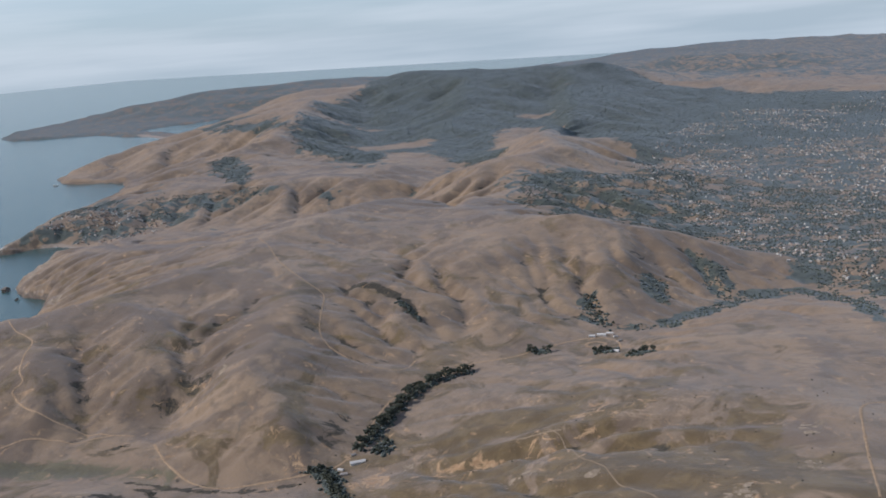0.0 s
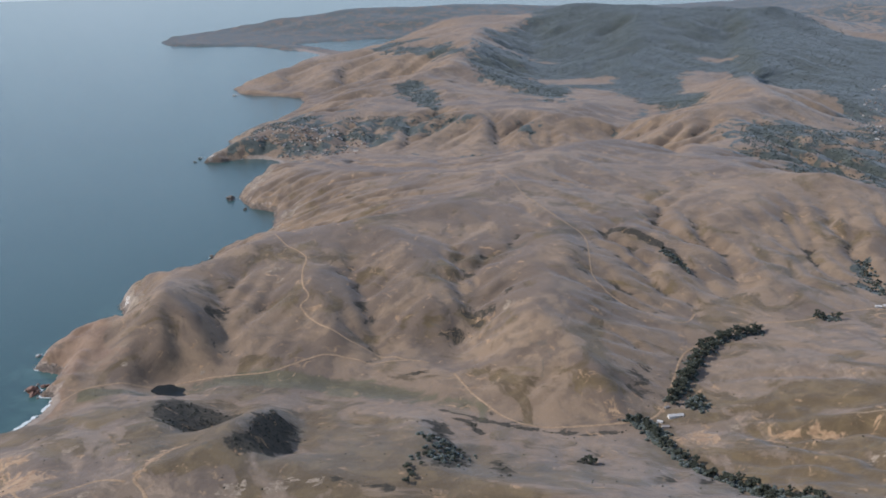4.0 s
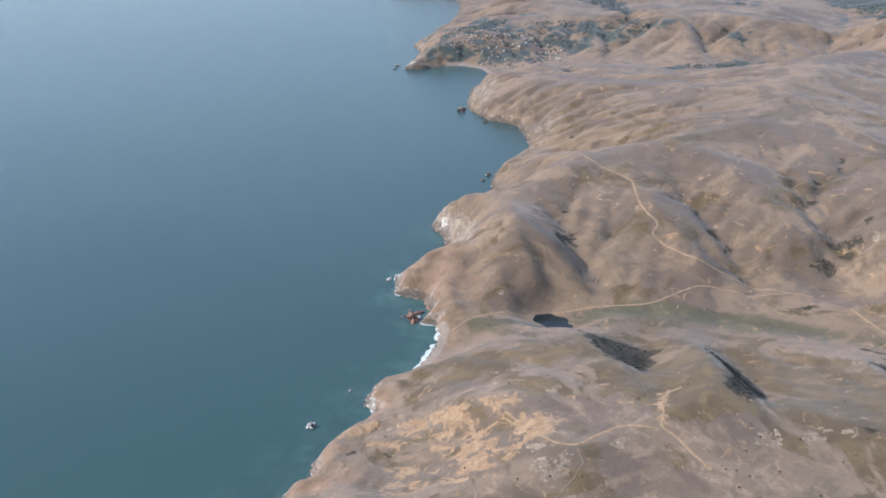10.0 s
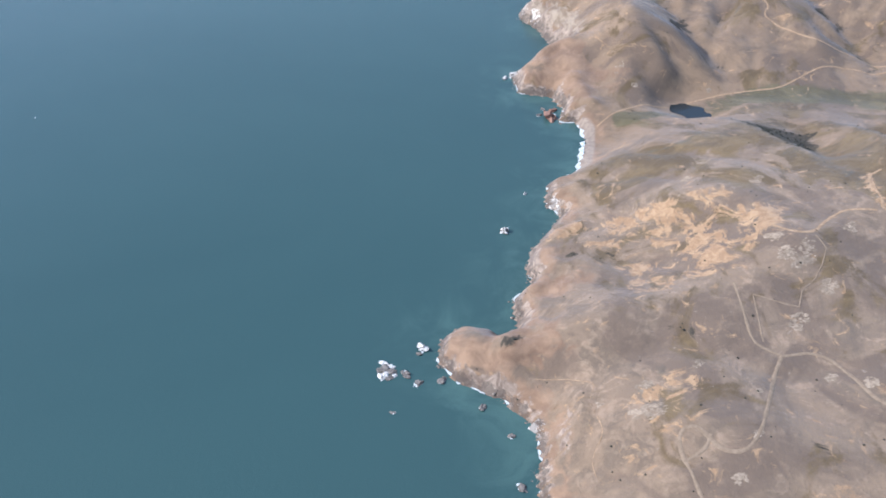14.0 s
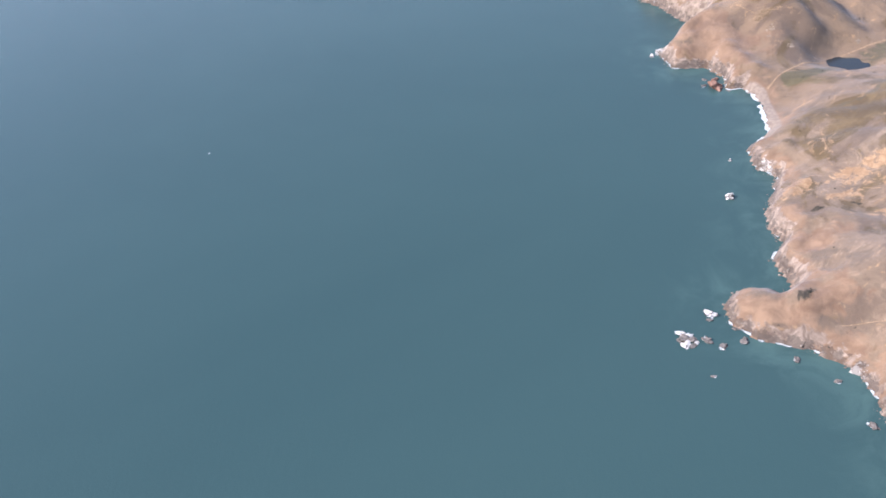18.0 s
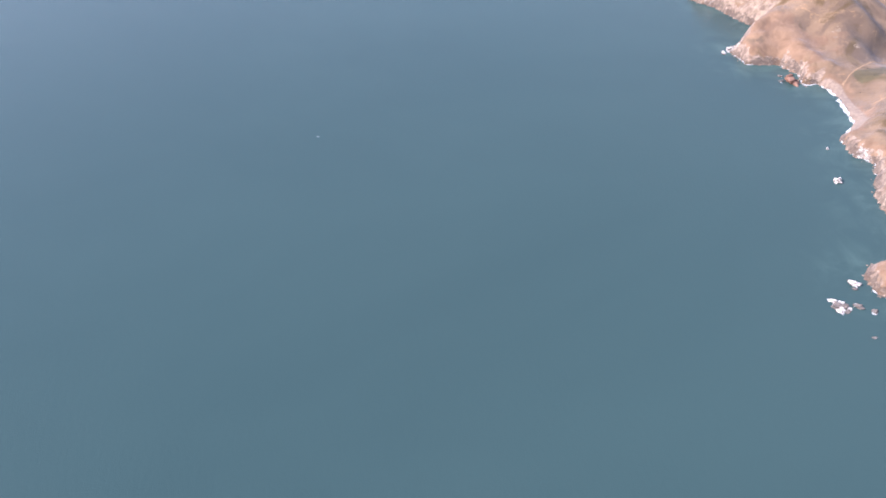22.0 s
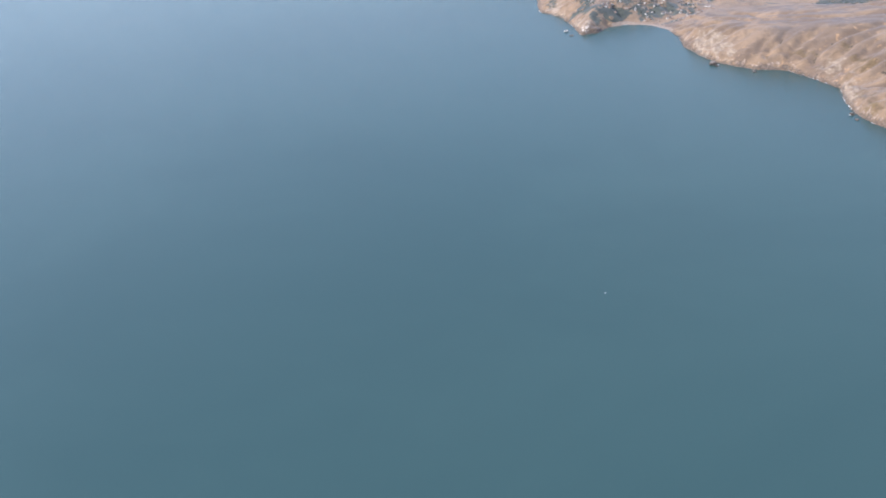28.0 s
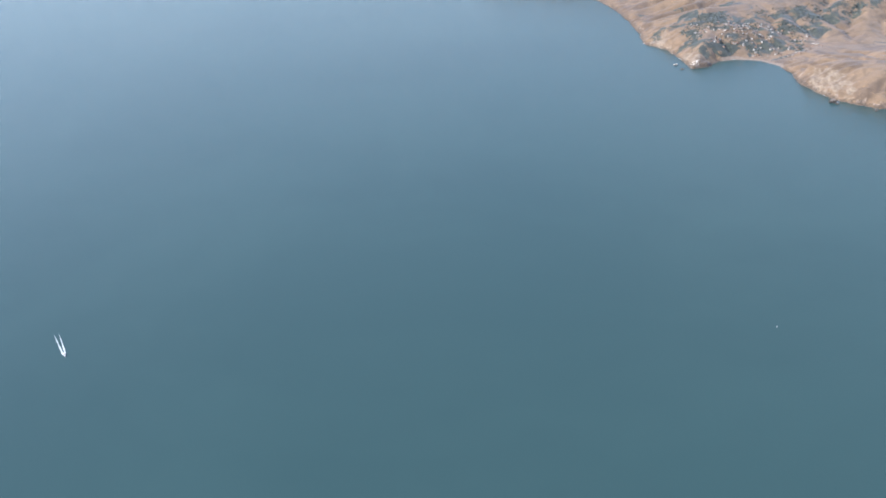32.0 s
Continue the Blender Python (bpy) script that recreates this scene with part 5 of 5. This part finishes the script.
KINDS = [tree_meshes(k, tall, wide) for k, (tall, wide) in enumerate(((1.5, 0.5), (1.25, 0.55), (1.0, 0.55), (0.75, 0.5)))]


def tree(x, y, kind, scale, label, group):
    thing = new("tree")
    thing.location, thing.scale = spot(x, y), (scale, scale, scale * RNG.uniform(0.85, 1.15))
    thing.rotation_euler.z = RNG.uniform(0, 6.28)
    tagged(thing, label, "tree", group)
    for name, me in zip(("trunk", "crown"), KINDS[kind]):
        part_of(name, me, thing)


def tree_line(pts, count, wide, kinds, scale, label, group):
    line = along(pts, 0.004)
    for k in range(count):
        x, y = line[int((k + 0.5) * len(line) / count)]
        tree(x + RNG.gauss(0, wide), y + RNG.gauss(0, wide), RNG.choice(kinds), scale * RNG.uniform(0.75, 1.25), label, group)


ROW = [(1.05, 1.05), (1.005, 1.19), (0.965, 1.29), (0.945, 1.38), (0.95, 1.43), (0.975, 1.495), (0.995, 1.54)]
GULLY = [(0.66, 1.715), (0.537, 1.764), (0.454, 1.794), (0.367, 1.794)]
FARM = [(1.035, 0.912), (1.06, 0.935), (1.09, 0.915), (1.125, 0.9)]
YARD = [(1.085, 1.10), (1.10, 1.06), (1.125, 1.06)]
FORK = [(1.12, 0.893), (1.17, 0.866), (1.226, 0.84), (1.288, 0.815), (1.33, 0.815), (1.394, 0.792), (1.481, 0.758), (1.56, 0.735)]
SLOPE = [(0.885, 0.45), (0.925, 0.475), (0.955, 0.45), (0.97, 0.37)]
SIDE = [(0.965, 2.2), (1.037, 2.113), (1.143, 2.034)]
tree_line(ROW, 84, 0.008, (0, 0, 1), 1.15, "tall dark green tree in a row along a valley road", "trees along the valley road")
tree_line(GULLY[:2], 7, 0.007, (1, 2, 3), 0.8, "dark green tree in a narrow hillside gully", "trees in the gully")
tree_line(YARD, 12, 0.009, (1, 2, 3), 0.8, "dark green tree beside the farm buildings", "trees round the farm")
tree_line(FARM, 22, 0.008, (1, 2, 3), 0.85, "dark green tree beside the farm buildings", "trees round the farm")
tree_line(FORK, 60, 0.008, (0, 1, 2, 3), 0.9, "dark green tree in the valley bottom", "trees in the south fork")
tree_line([(1.112, 0.66), (1.13, 0.655)], 5, 0.006, (2, 3), 0.8, "dark green tree alone on a dry slope", "trees on the dry slope")
for cx, cy, n in ((1.262, 1.802, 11), (1.395, 1.765, 12), (1.085, 1.742, 8)):
    tree_line([(cx - 0.025, cy - 0.01), (cx + 0.025, cy + 0.01)], n, 0.009, (0, 1, 2), 0.85, "rounded dark green tree beside the farmstead", "trees round the farmstead")
tree_line(SIDE, 10, 0.012, (1, 2, 3), 0.8, "dark green tree on a side valley floor", "trees in the side valley")
tree_line(SLOPE, 22, 0.018, (2, 3), 0.55, "dark green tree on a shaded slope", "trees on the shaded slope")
tree_line([(1.0, 0.33), (1.025, 0.265)], 8, 0.009, (2, 3), 0.75, "dark green tree on a shaded slope", "trees on the shaded slope")


# ---- scrub and woods, too many to count ----
def scatter(name, places, sizes, material, label, category, sides=5, tall=1.0):
    """Many small rounded clumps in one mesh."""
    rr = np.random.default_rng(len(name))
    n = len(places)
    ang = np.arange(sides) * 2 * math.pi / sides
    prof = ((0.75, -0.1), (1.0, 0.35), (0.55, 0.8))
    turn = rr.random((n, 1)) * 6.28
    rows = []
    for rad, z in prof:
        wob = rad * (0.75 + 0.5 * rr.random((n, sides)))
        rows.append(np.stack([np.cos(ang + turn) * wob * sizes[:, None], np.sin(ang + turn) * wob * sizes[:, None],
                              np.repeat((z * tall * sizes)[:, None], sides, 1) * (0.85 + 0.3 * rr.random((n, sides)))], -1))
    tip = np.stack([np.zeros(n), np.zeros(n), tall * sizes * (0.9 + 0.3 * rr.random(n))], -1)[:, None, :]
    verts = np.concatenate(rows + [tip], 1) + places[:, None, :]
    per = 3 * sides + 1
    faces = []
    for k in range(2):
        for i in range(sides):
            a, b = k * sides + i, k * sides + (i + 1) % sides
            faces += [(a, b, b + sides), (a, b + sides, a + sides)]
    for i in range(sides):
        faces.append((2 * sides + i, 2 * sides + (i + 1) % sides, 3 * sides))
    tri = (np.array(faces)[None] + per * np.arange(n)[:, None, None]).reshape(-1, 3)
    me = bpy.data.meshes.new(name)
    me.vertices.add(n * per)
    me.vertices.foreach_set("co", verts.reshape(-1))
    me.loops.add(tri.size)
    me.loops.foreach_set("vertex_index", tri.ravel())
    me.polygons.add(len(tri))
    me.polygons.foreach_set("loop_start", np.arange(0, tri.size, 3))
    me.polygons.foreach_set("loop_total", np.full(len(tri), 3))
    me.polygons.foreach_set("use_smooth", np.ones(len(tri), bool))
    me.update(calc_edges=True)
    me.materials.append(material)
    return tagged(new(name, me), label, category, kind="stuff")


def sow(seed, n, x0, x1, y0, y1, cover, least, keep=lambda x, y: True):
    rr = np.random.default_rng(seed)
    x, y = rr.uniform(x0, x1, n), rr.uniform(y0, y1, n)
    thick = sample(COVER[cover], GX, GY, x, y) + 0.5 * (grain(x, y, 0.06, 60 + seed) - 0.5)
    ok = (thick > least) & (sample(HEIGHT, GX, GY, x, y) > 0.004)
    x, y = x[ok], y[ok]
    return np.stack([x * U, y * U, sample(HEIGHT, GX, GY, x, y) * U], -1), rr


SCRUB = plain("scrub", (0.024, 0.026, 0.020), (0.058, 0.055, 0.040), 1.5, 0.9, 0.15, 0, "island", 0.06)
# The woodland sheen of 0.4 imitates haze over far forest.
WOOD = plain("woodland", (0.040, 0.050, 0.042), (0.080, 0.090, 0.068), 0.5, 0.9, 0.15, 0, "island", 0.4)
SHORE_ROCK = plain("shore_rock", (0.11, 0.093, 0.08), (0.34, 0.285, 0.235), 2.5, 0.85, 0.3, 0, "island")
shore_rocks()
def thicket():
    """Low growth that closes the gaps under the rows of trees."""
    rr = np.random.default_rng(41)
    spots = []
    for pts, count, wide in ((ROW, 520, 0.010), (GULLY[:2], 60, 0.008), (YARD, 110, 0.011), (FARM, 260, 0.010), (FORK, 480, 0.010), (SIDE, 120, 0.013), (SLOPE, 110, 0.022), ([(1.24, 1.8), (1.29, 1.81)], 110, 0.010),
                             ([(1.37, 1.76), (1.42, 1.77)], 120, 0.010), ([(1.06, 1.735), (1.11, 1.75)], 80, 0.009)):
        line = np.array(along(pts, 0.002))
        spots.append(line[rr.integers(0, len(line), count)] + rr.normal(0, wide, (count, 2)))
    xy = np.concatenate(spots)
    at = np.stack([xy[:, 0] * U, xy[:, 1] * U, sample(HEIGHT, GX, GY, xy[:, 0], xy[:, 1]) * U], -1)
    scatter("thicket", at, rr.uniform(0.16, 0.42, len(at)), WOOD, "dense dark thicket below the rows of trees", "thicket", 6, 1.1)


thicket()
places, rr = sow(1, 60000, -0.7, 2.3, -0.9, 3.0, "brush", 0.62)
scatter("scrub", places, rr.uniform(0.07, 0.22, len(places)), SCRUB, "low dark scrub in gullies and on shaded slopes", "scrub", 5, 0.8)
places, rr = sow(4, 1000, -0.3, 2.2, -0.85, 1.6, "stony", 0.12)
scatter("bushes", places, rr.uniform(0.05, 0.16, len(places)), SCRUB, "scattered small dark bushes on dry grass", "bushes", 5, 0.8)
places, rr = sow(2, 100000, -3.4, 3.0, 1.8, 4.6, "forest", 0.5)
scatter("near_woods", places, rr.uniform(0.13, 0.36, len(places)), WOOD, "dark green woods on hills and valley floors", "woods", 5, 0.9)
places, rr = sow(3, 90000, -5.2, 3.2, 4.4, 10.0, "forest", 0.5)
scatter("far_woods", places, rr.uniform(0.22, 0.6, len(places)), WOOD, "dense dark forest over the far mountain", "woods", 5, 0.3)


# ---- buildings ----
PAINT = [plain("pale_paint", (0.5, 0.47, 0.43), (0.66, 0.63, 0.58), 3, 0.7, 0.3), plain("tan_paint", (0.32, 0.26, 0.21), (0.42, 0.36, 0.3), 3, 0.7, 0.3),
         plain("grey_paint", (0.2, 0.19, 0.18), (0.3, 0.29, 0.28), 3, 0.7, 0.3)]
ROOF = [plain("pale_roof", (0.42, 0.4, 0.38), (0.56, 0.54, 0.52), 4, 0.6, 0.4), plain("grey_roof", (0.22, 0.2, 0.19), (0.34, 0.31, 0.29), 4, 0.8, 0.3),
        plain("brown_roof", (0.20, 0.13, 0.10), (0.3, 0.2, 0.16), 4, 0.8, 0.3)]
WARM = plain("brown_paint", (0.2, 0.15, 0.115), (0.3, 0.235, 0.185), 3, 0.8, 0.3)
GLASS = plain("dark_glass", (0.02, 0.025, 0.03), (0.04, 0.05, 0.06), 2, 0.1, 0.5)


def box(bm, x0, x1, y0, y1, z0, z1):
    v = [bm.verts.new(p) for p in ((x0, y0, z0), (x1, y0, z0), (x1, y1, z0), (x0, y1, z0), (x0, y0, z1), (x1, y0, z1), (x1, y1, z1), (x0, y1, z1))]
    for f in ((3, 2, 1, 0), (4, 5, 6, 7), (0, 1, 5, 4), (1, 2, 6, 5), (2, 3, 7, 6), (3, 0, 4, 7)):
        bm.faces.new([v[i] for i in f])


def house(length, depth, height, paint, roof, name="house", windows=2):
    """Built in metres and scaled down: walls with gables, an overhanging roof, a door and windows."""
    k = 1 / 15
    thing = new(name)
    l, d, h, top = length / 2 * k, depth / 2 * k, height * k, (height + depth * 0.3) * k
    bm = bmesh.new()
    v = [bm.verts.new(p) for p in ((-l, -d, -h), (l, -d, -h), (l, d, -h), (-l, d, -h), (-l, -d, h), (l, -d, h), (l, d, h), (-l, d, h), (-l, 0, top), (l, 0, top))]
    for f in ((3, 2, 1, 0), (0, 1, 5, 4), (2, 3, 7, 6), (1, 2, 6, 9, 5), (3, 0, 4, 8, 7)):
        bm.faces.new([v[i] for i in f])
    part("wall", bm, paint, thing)
    bm = bmesh.new()
    e, lift, thick = 0.5 * k, 0.06 * k, 0.35 * k
    for s in (-1, 1):
        low = h - 0.3 * e * 1.2
        pts = [(-l - e, s * (d + e), low), (l + e, s * (d + e), low), (l + e, 0, top + lift), (-l - e, 0, top + lift)]
        a = [bm.verts.new(p) for p in pts]
        b = [bm.verts.new((x, y, z + thick)) for x, y, z in pts]
        bm.faces.new(a)
        bm.faces.new(b[::-1])
        for i in range(4):
            bm.faces.new((a[i], a[(i + 1) % 4], b[(i + 1) % 4], b[i]))
    part("roof", bm, roof, thing)
    bm = bmesh.new()
    box(bm, -0.6 * k, 0.6 * k, -d - 0.08 * k, -d + 0.02 * k, 0.02 * k, 2.1 * k)
    part("door", bm, ROOF[2], thing)
    for i in range(windows):
        bm = bmesh.new()
        x = l * (-0.6 + 1.2 * i / max(1, windows - 1))
        box(bm, x - 0.6 * k, x + 0.6 * k, -d - 0.06 * k, -d + 0.02 * k, h * 0.4, h * 0.75)
        part("window", bm, GLASS, thing)
    return thing


def stand(thing, x, y, turn, label, category, group=""):
    thing.matrix_basis = Matrix.Translation(spot(x, y, 0.01)) @ Matrix.Rotation(turn, 4, "Z")
    return tagged(thing, label, category, group)


stand(house(34, 11, 4.5, PAINT[0], ROOF[0], "barn", 4), 1.098, 0.998, 0.95, "long white farm barn with a pale roof", "barn")
stand(house(16, 8, 3.5, PAINT[1], ROOF[1], "shed", 2), 1.108, 0.944, 0.8, "low tan farm shed beside the road", "shed")
stand(house(12, 7, 3.2, PAINT[0], ROOF[0], "shed", 2), 1.085, 0.957, 0.3, "small white farm shed with a pale roof", "shed")
stand(house(10, 7, 3.2, PAINT[2], ROOF[1], "shed", 2), 1.056, 1.025, 1.2, "small grey shed at the tree row", "shed")
for x, y, l, d, turn, p, r in ((1.159, 1.955, 26, 9, 0.5, 0, 0), (1.142, 1.93, 18, 8, 0.6, 0, 0), (1.296, 1.801, 18, 12, 0.2, 0, 0), (1.236, 1.925, 14, 8, 1.2, 1, 1), (1.17, 1.985, 20, 9, 0.4, 1, 0), (1.2, 1.965, 12, 8, 0.9, 0, 1)):
    stand(house(l, d, 4, PAINT[p], ROOF[r], "stable", 3), x, y, turn, "pale farmstead building on the valley floor", "stable", "farmstead buildings")

cottages = [house(13, 8, 3.6, (PAINT[0], PAINT[1], WARM)[k], (ROOF[1], ROOF[1], ROOF[2])[k], "cottage", 2) for k in range(3)]
VILLAGE = [(-2.8, 2.43), (-2.571, 2.514), (-2.447, 2.6), (-2.28, 2.62), (-2.05, 2.66), (-1.94, 2.45), (-1.97, 2.24), (-2.15, 2.19), (-2.35, 2.15), (-2.504, 2.109)]
built = 0
while built < 160:
    x, y = RNG.uniform(-2.88, -1.94), RNG.uniform(2.1, 2.66)
    if inside(np.array(x), np.array(y), VILLAGE) and ground_at(x, y) > 0.006:
        base = cottages[built % 3]
        home = base if built < 3 else copy_thing(base, Matrix.Identity(4))
        stand(home, x, y, RNG.uniform(0, 3.14), ("white cottage with a grey roof above the cove", "tan cottage with a grey roof above the cove", "brown cottage with a brown roof above the cove")[built % 3], "cottage", "cottages above the cove")
        built += 1


def town():
    """A far town: hundreds of small gabled houses among trees, in one mesh."""
    rr = np.random.default_rng(5)
    ring = [(-0.15, 4.5), (-0.6, 5.8), (-1.1, 7.6), (-0.3, 7.9), (0.2, 9.6), (2.2, 9.6), (2.9, 4.6), (2.6, 2.75), (1.67, 2.8), (1.3, 2.95), (0.9, 3.45), (0.5, 3.8)]
    verts, faces, mats = [], [], []
    while len(verts) < 6500 * 10:
        x, y = rr.uniform(-1.1, 2.9), rr.uniform(2.75, 9.6)
        if not inside(np.array(x), np.array(y), ring) or float(grain(np.array(x), np.array(y), 0.25, 71)) < 0.3 + rr.random() * 0.5 - 0.12 * (y < 5.2):
            continue
        if ground_at(x, y) < 0.002:
            continue
        a, l, d, h = rr.uniform(0, 3.14), rr.uniform(6, 14) / 15, rr.uniform(4.5, 8) / 15, rr.uniform(3, 4.5) / 15
        c, s, z = math.cos(a), math.sin(a), ground_at(x, y) * U + 0.1
        o = len(verts)
        for px, py, pz in ((-l, -d, -0.35), (l, -d, -0.35), (l, d, -0.35), (-l, d, -0.35), (-l, -d, h), (l, -d, h), (l, d, h), (-l, d, h), (-l, 0, h * 1.5), (l, 0, h * 1.5)):
            verts.append((x * U + (c * px - s * py) / 2, y * U + (s * px + c * py) / 2, z + pz))
        faces += [tuple(o + i for i in f) for f in ((0, 1, 5, 4), (2, 3, 7, 6), (1, 2, 6, 9, 5), (3, 0, 4, 8, 7), (4, 5, 9, 8), (6, 7, 8, 9))]
        k = (0, 1, 1, 2, 2)[int(rr.integers(0, 5))]
        top = (3, 4, 4, 5, 5)[int(rr.integers(0, 5))]
        mats += [k, k, k, k, top, top]
    ob = from_lists("town_houses", verts, faces, PAINT[0])
    for m in PAINT[1:] + ROOF:
        ob.data.materials.append(m)
    ob.data.polygons.foreach_set("material_index", mats)
    tagged(ob, "hundreds of small pale houses among dark trees", "houses", kind="stuff")


town()


# ---- boats ----
HULL = plain("white_hull", (0.72, 0.72, 0.72), (0.8, 0.8, 0.8), 2, 0.35, 0.5)


def boat(x, y, turn, length, label, wake):
    thing = new("motor_boat")
    k = length / 15
    bm = bmesh.new()
    rows = []
    for s, w, keel in ((-0.5, 0.15, -0.03), (-0.2, 0.17, -0.05), (0.15, 0.15, -0.05), (0.38, 0.08, -0.03), (0.5, 0.005, 0.03)):
        rows.append([bm.verts.new((s * k, yy * k, z * k)) for yy, z in ((-w, 0.12 + 0.06 * (s + 0.5)), (-0.7 * w, keel), (0.7 * w, keel), (w, 0.12 + 0.06 * (s + 0.5)))])
    for a, b in zip(rows, rows[1:]):
        for i in range(3):
            bm.faces.new((a[i], b[i], b[i + 1], a[i + 1]))
        bm.faces.new((a[3], b[3], b[0], a[0]))
    bm.faces.new(rows[0][::-1])
    part("hull", bm, HULL, thing)
    bm = bmesh.new()
    box(bm, -0.15 * k, 0.15 * k, -0.09 * k, 0.09 * k, 0.14 * k, 0.27 * k)
    part("cabin", bm, PAINT[0], thing)
    bm = bmesh.new()
    box(bm, -0.12 * k, 0.152 * k, -0.092 * k, 0.092 * k, 0.2 * k, 0.24 * k)
    part("window", bm, GLASS, thing, "dark cabin window band")
    thing.matrix_basis = Matrix.Translation((x * U, y * U, 0.02)) @ Matrix.Rotation(turn, 4, "Z")
    tagged(thing, label, "boat")
    if wake:
        bm = bmesh.new()
        cut = 26
        for side in (-1, 1):
            last = None
            for i in range(cut):
                s = i / (cut - 1)
                out, w = 0.15 + 0.17 * s, 0.17 * (1 - s) ** 0.8 * (0.5 + abs(noise.noise(Vector((i * 0.7, side, 3)))))
                pair = [bm.verts.new((-0.3 * k - s * wake, side * (out + d) * k, 0)) for d in (-w, w)]
                if last:
                    bm.faces.new((last[0], pair[0], pair[1], last[1]))
                last = pair
        trail_ob = part("wake", bm, FOAM)
        trail_ob.matrix_basis = Matrix.Translation((x * U, y * U, 0.05)) @ Matrix.Rotation(turn, 4, "Z")
        tagged(trail_ob, "white foaming wake behind a motor boat", "wake", kind="structure")


boat(-3.067, -2.020, -0.45, 24, "white motor boat speeding with a foaming wake", 10.0)
boat(-1.2, -0.81, 0.4, 5, "tiny white boat lying on open water", 0)
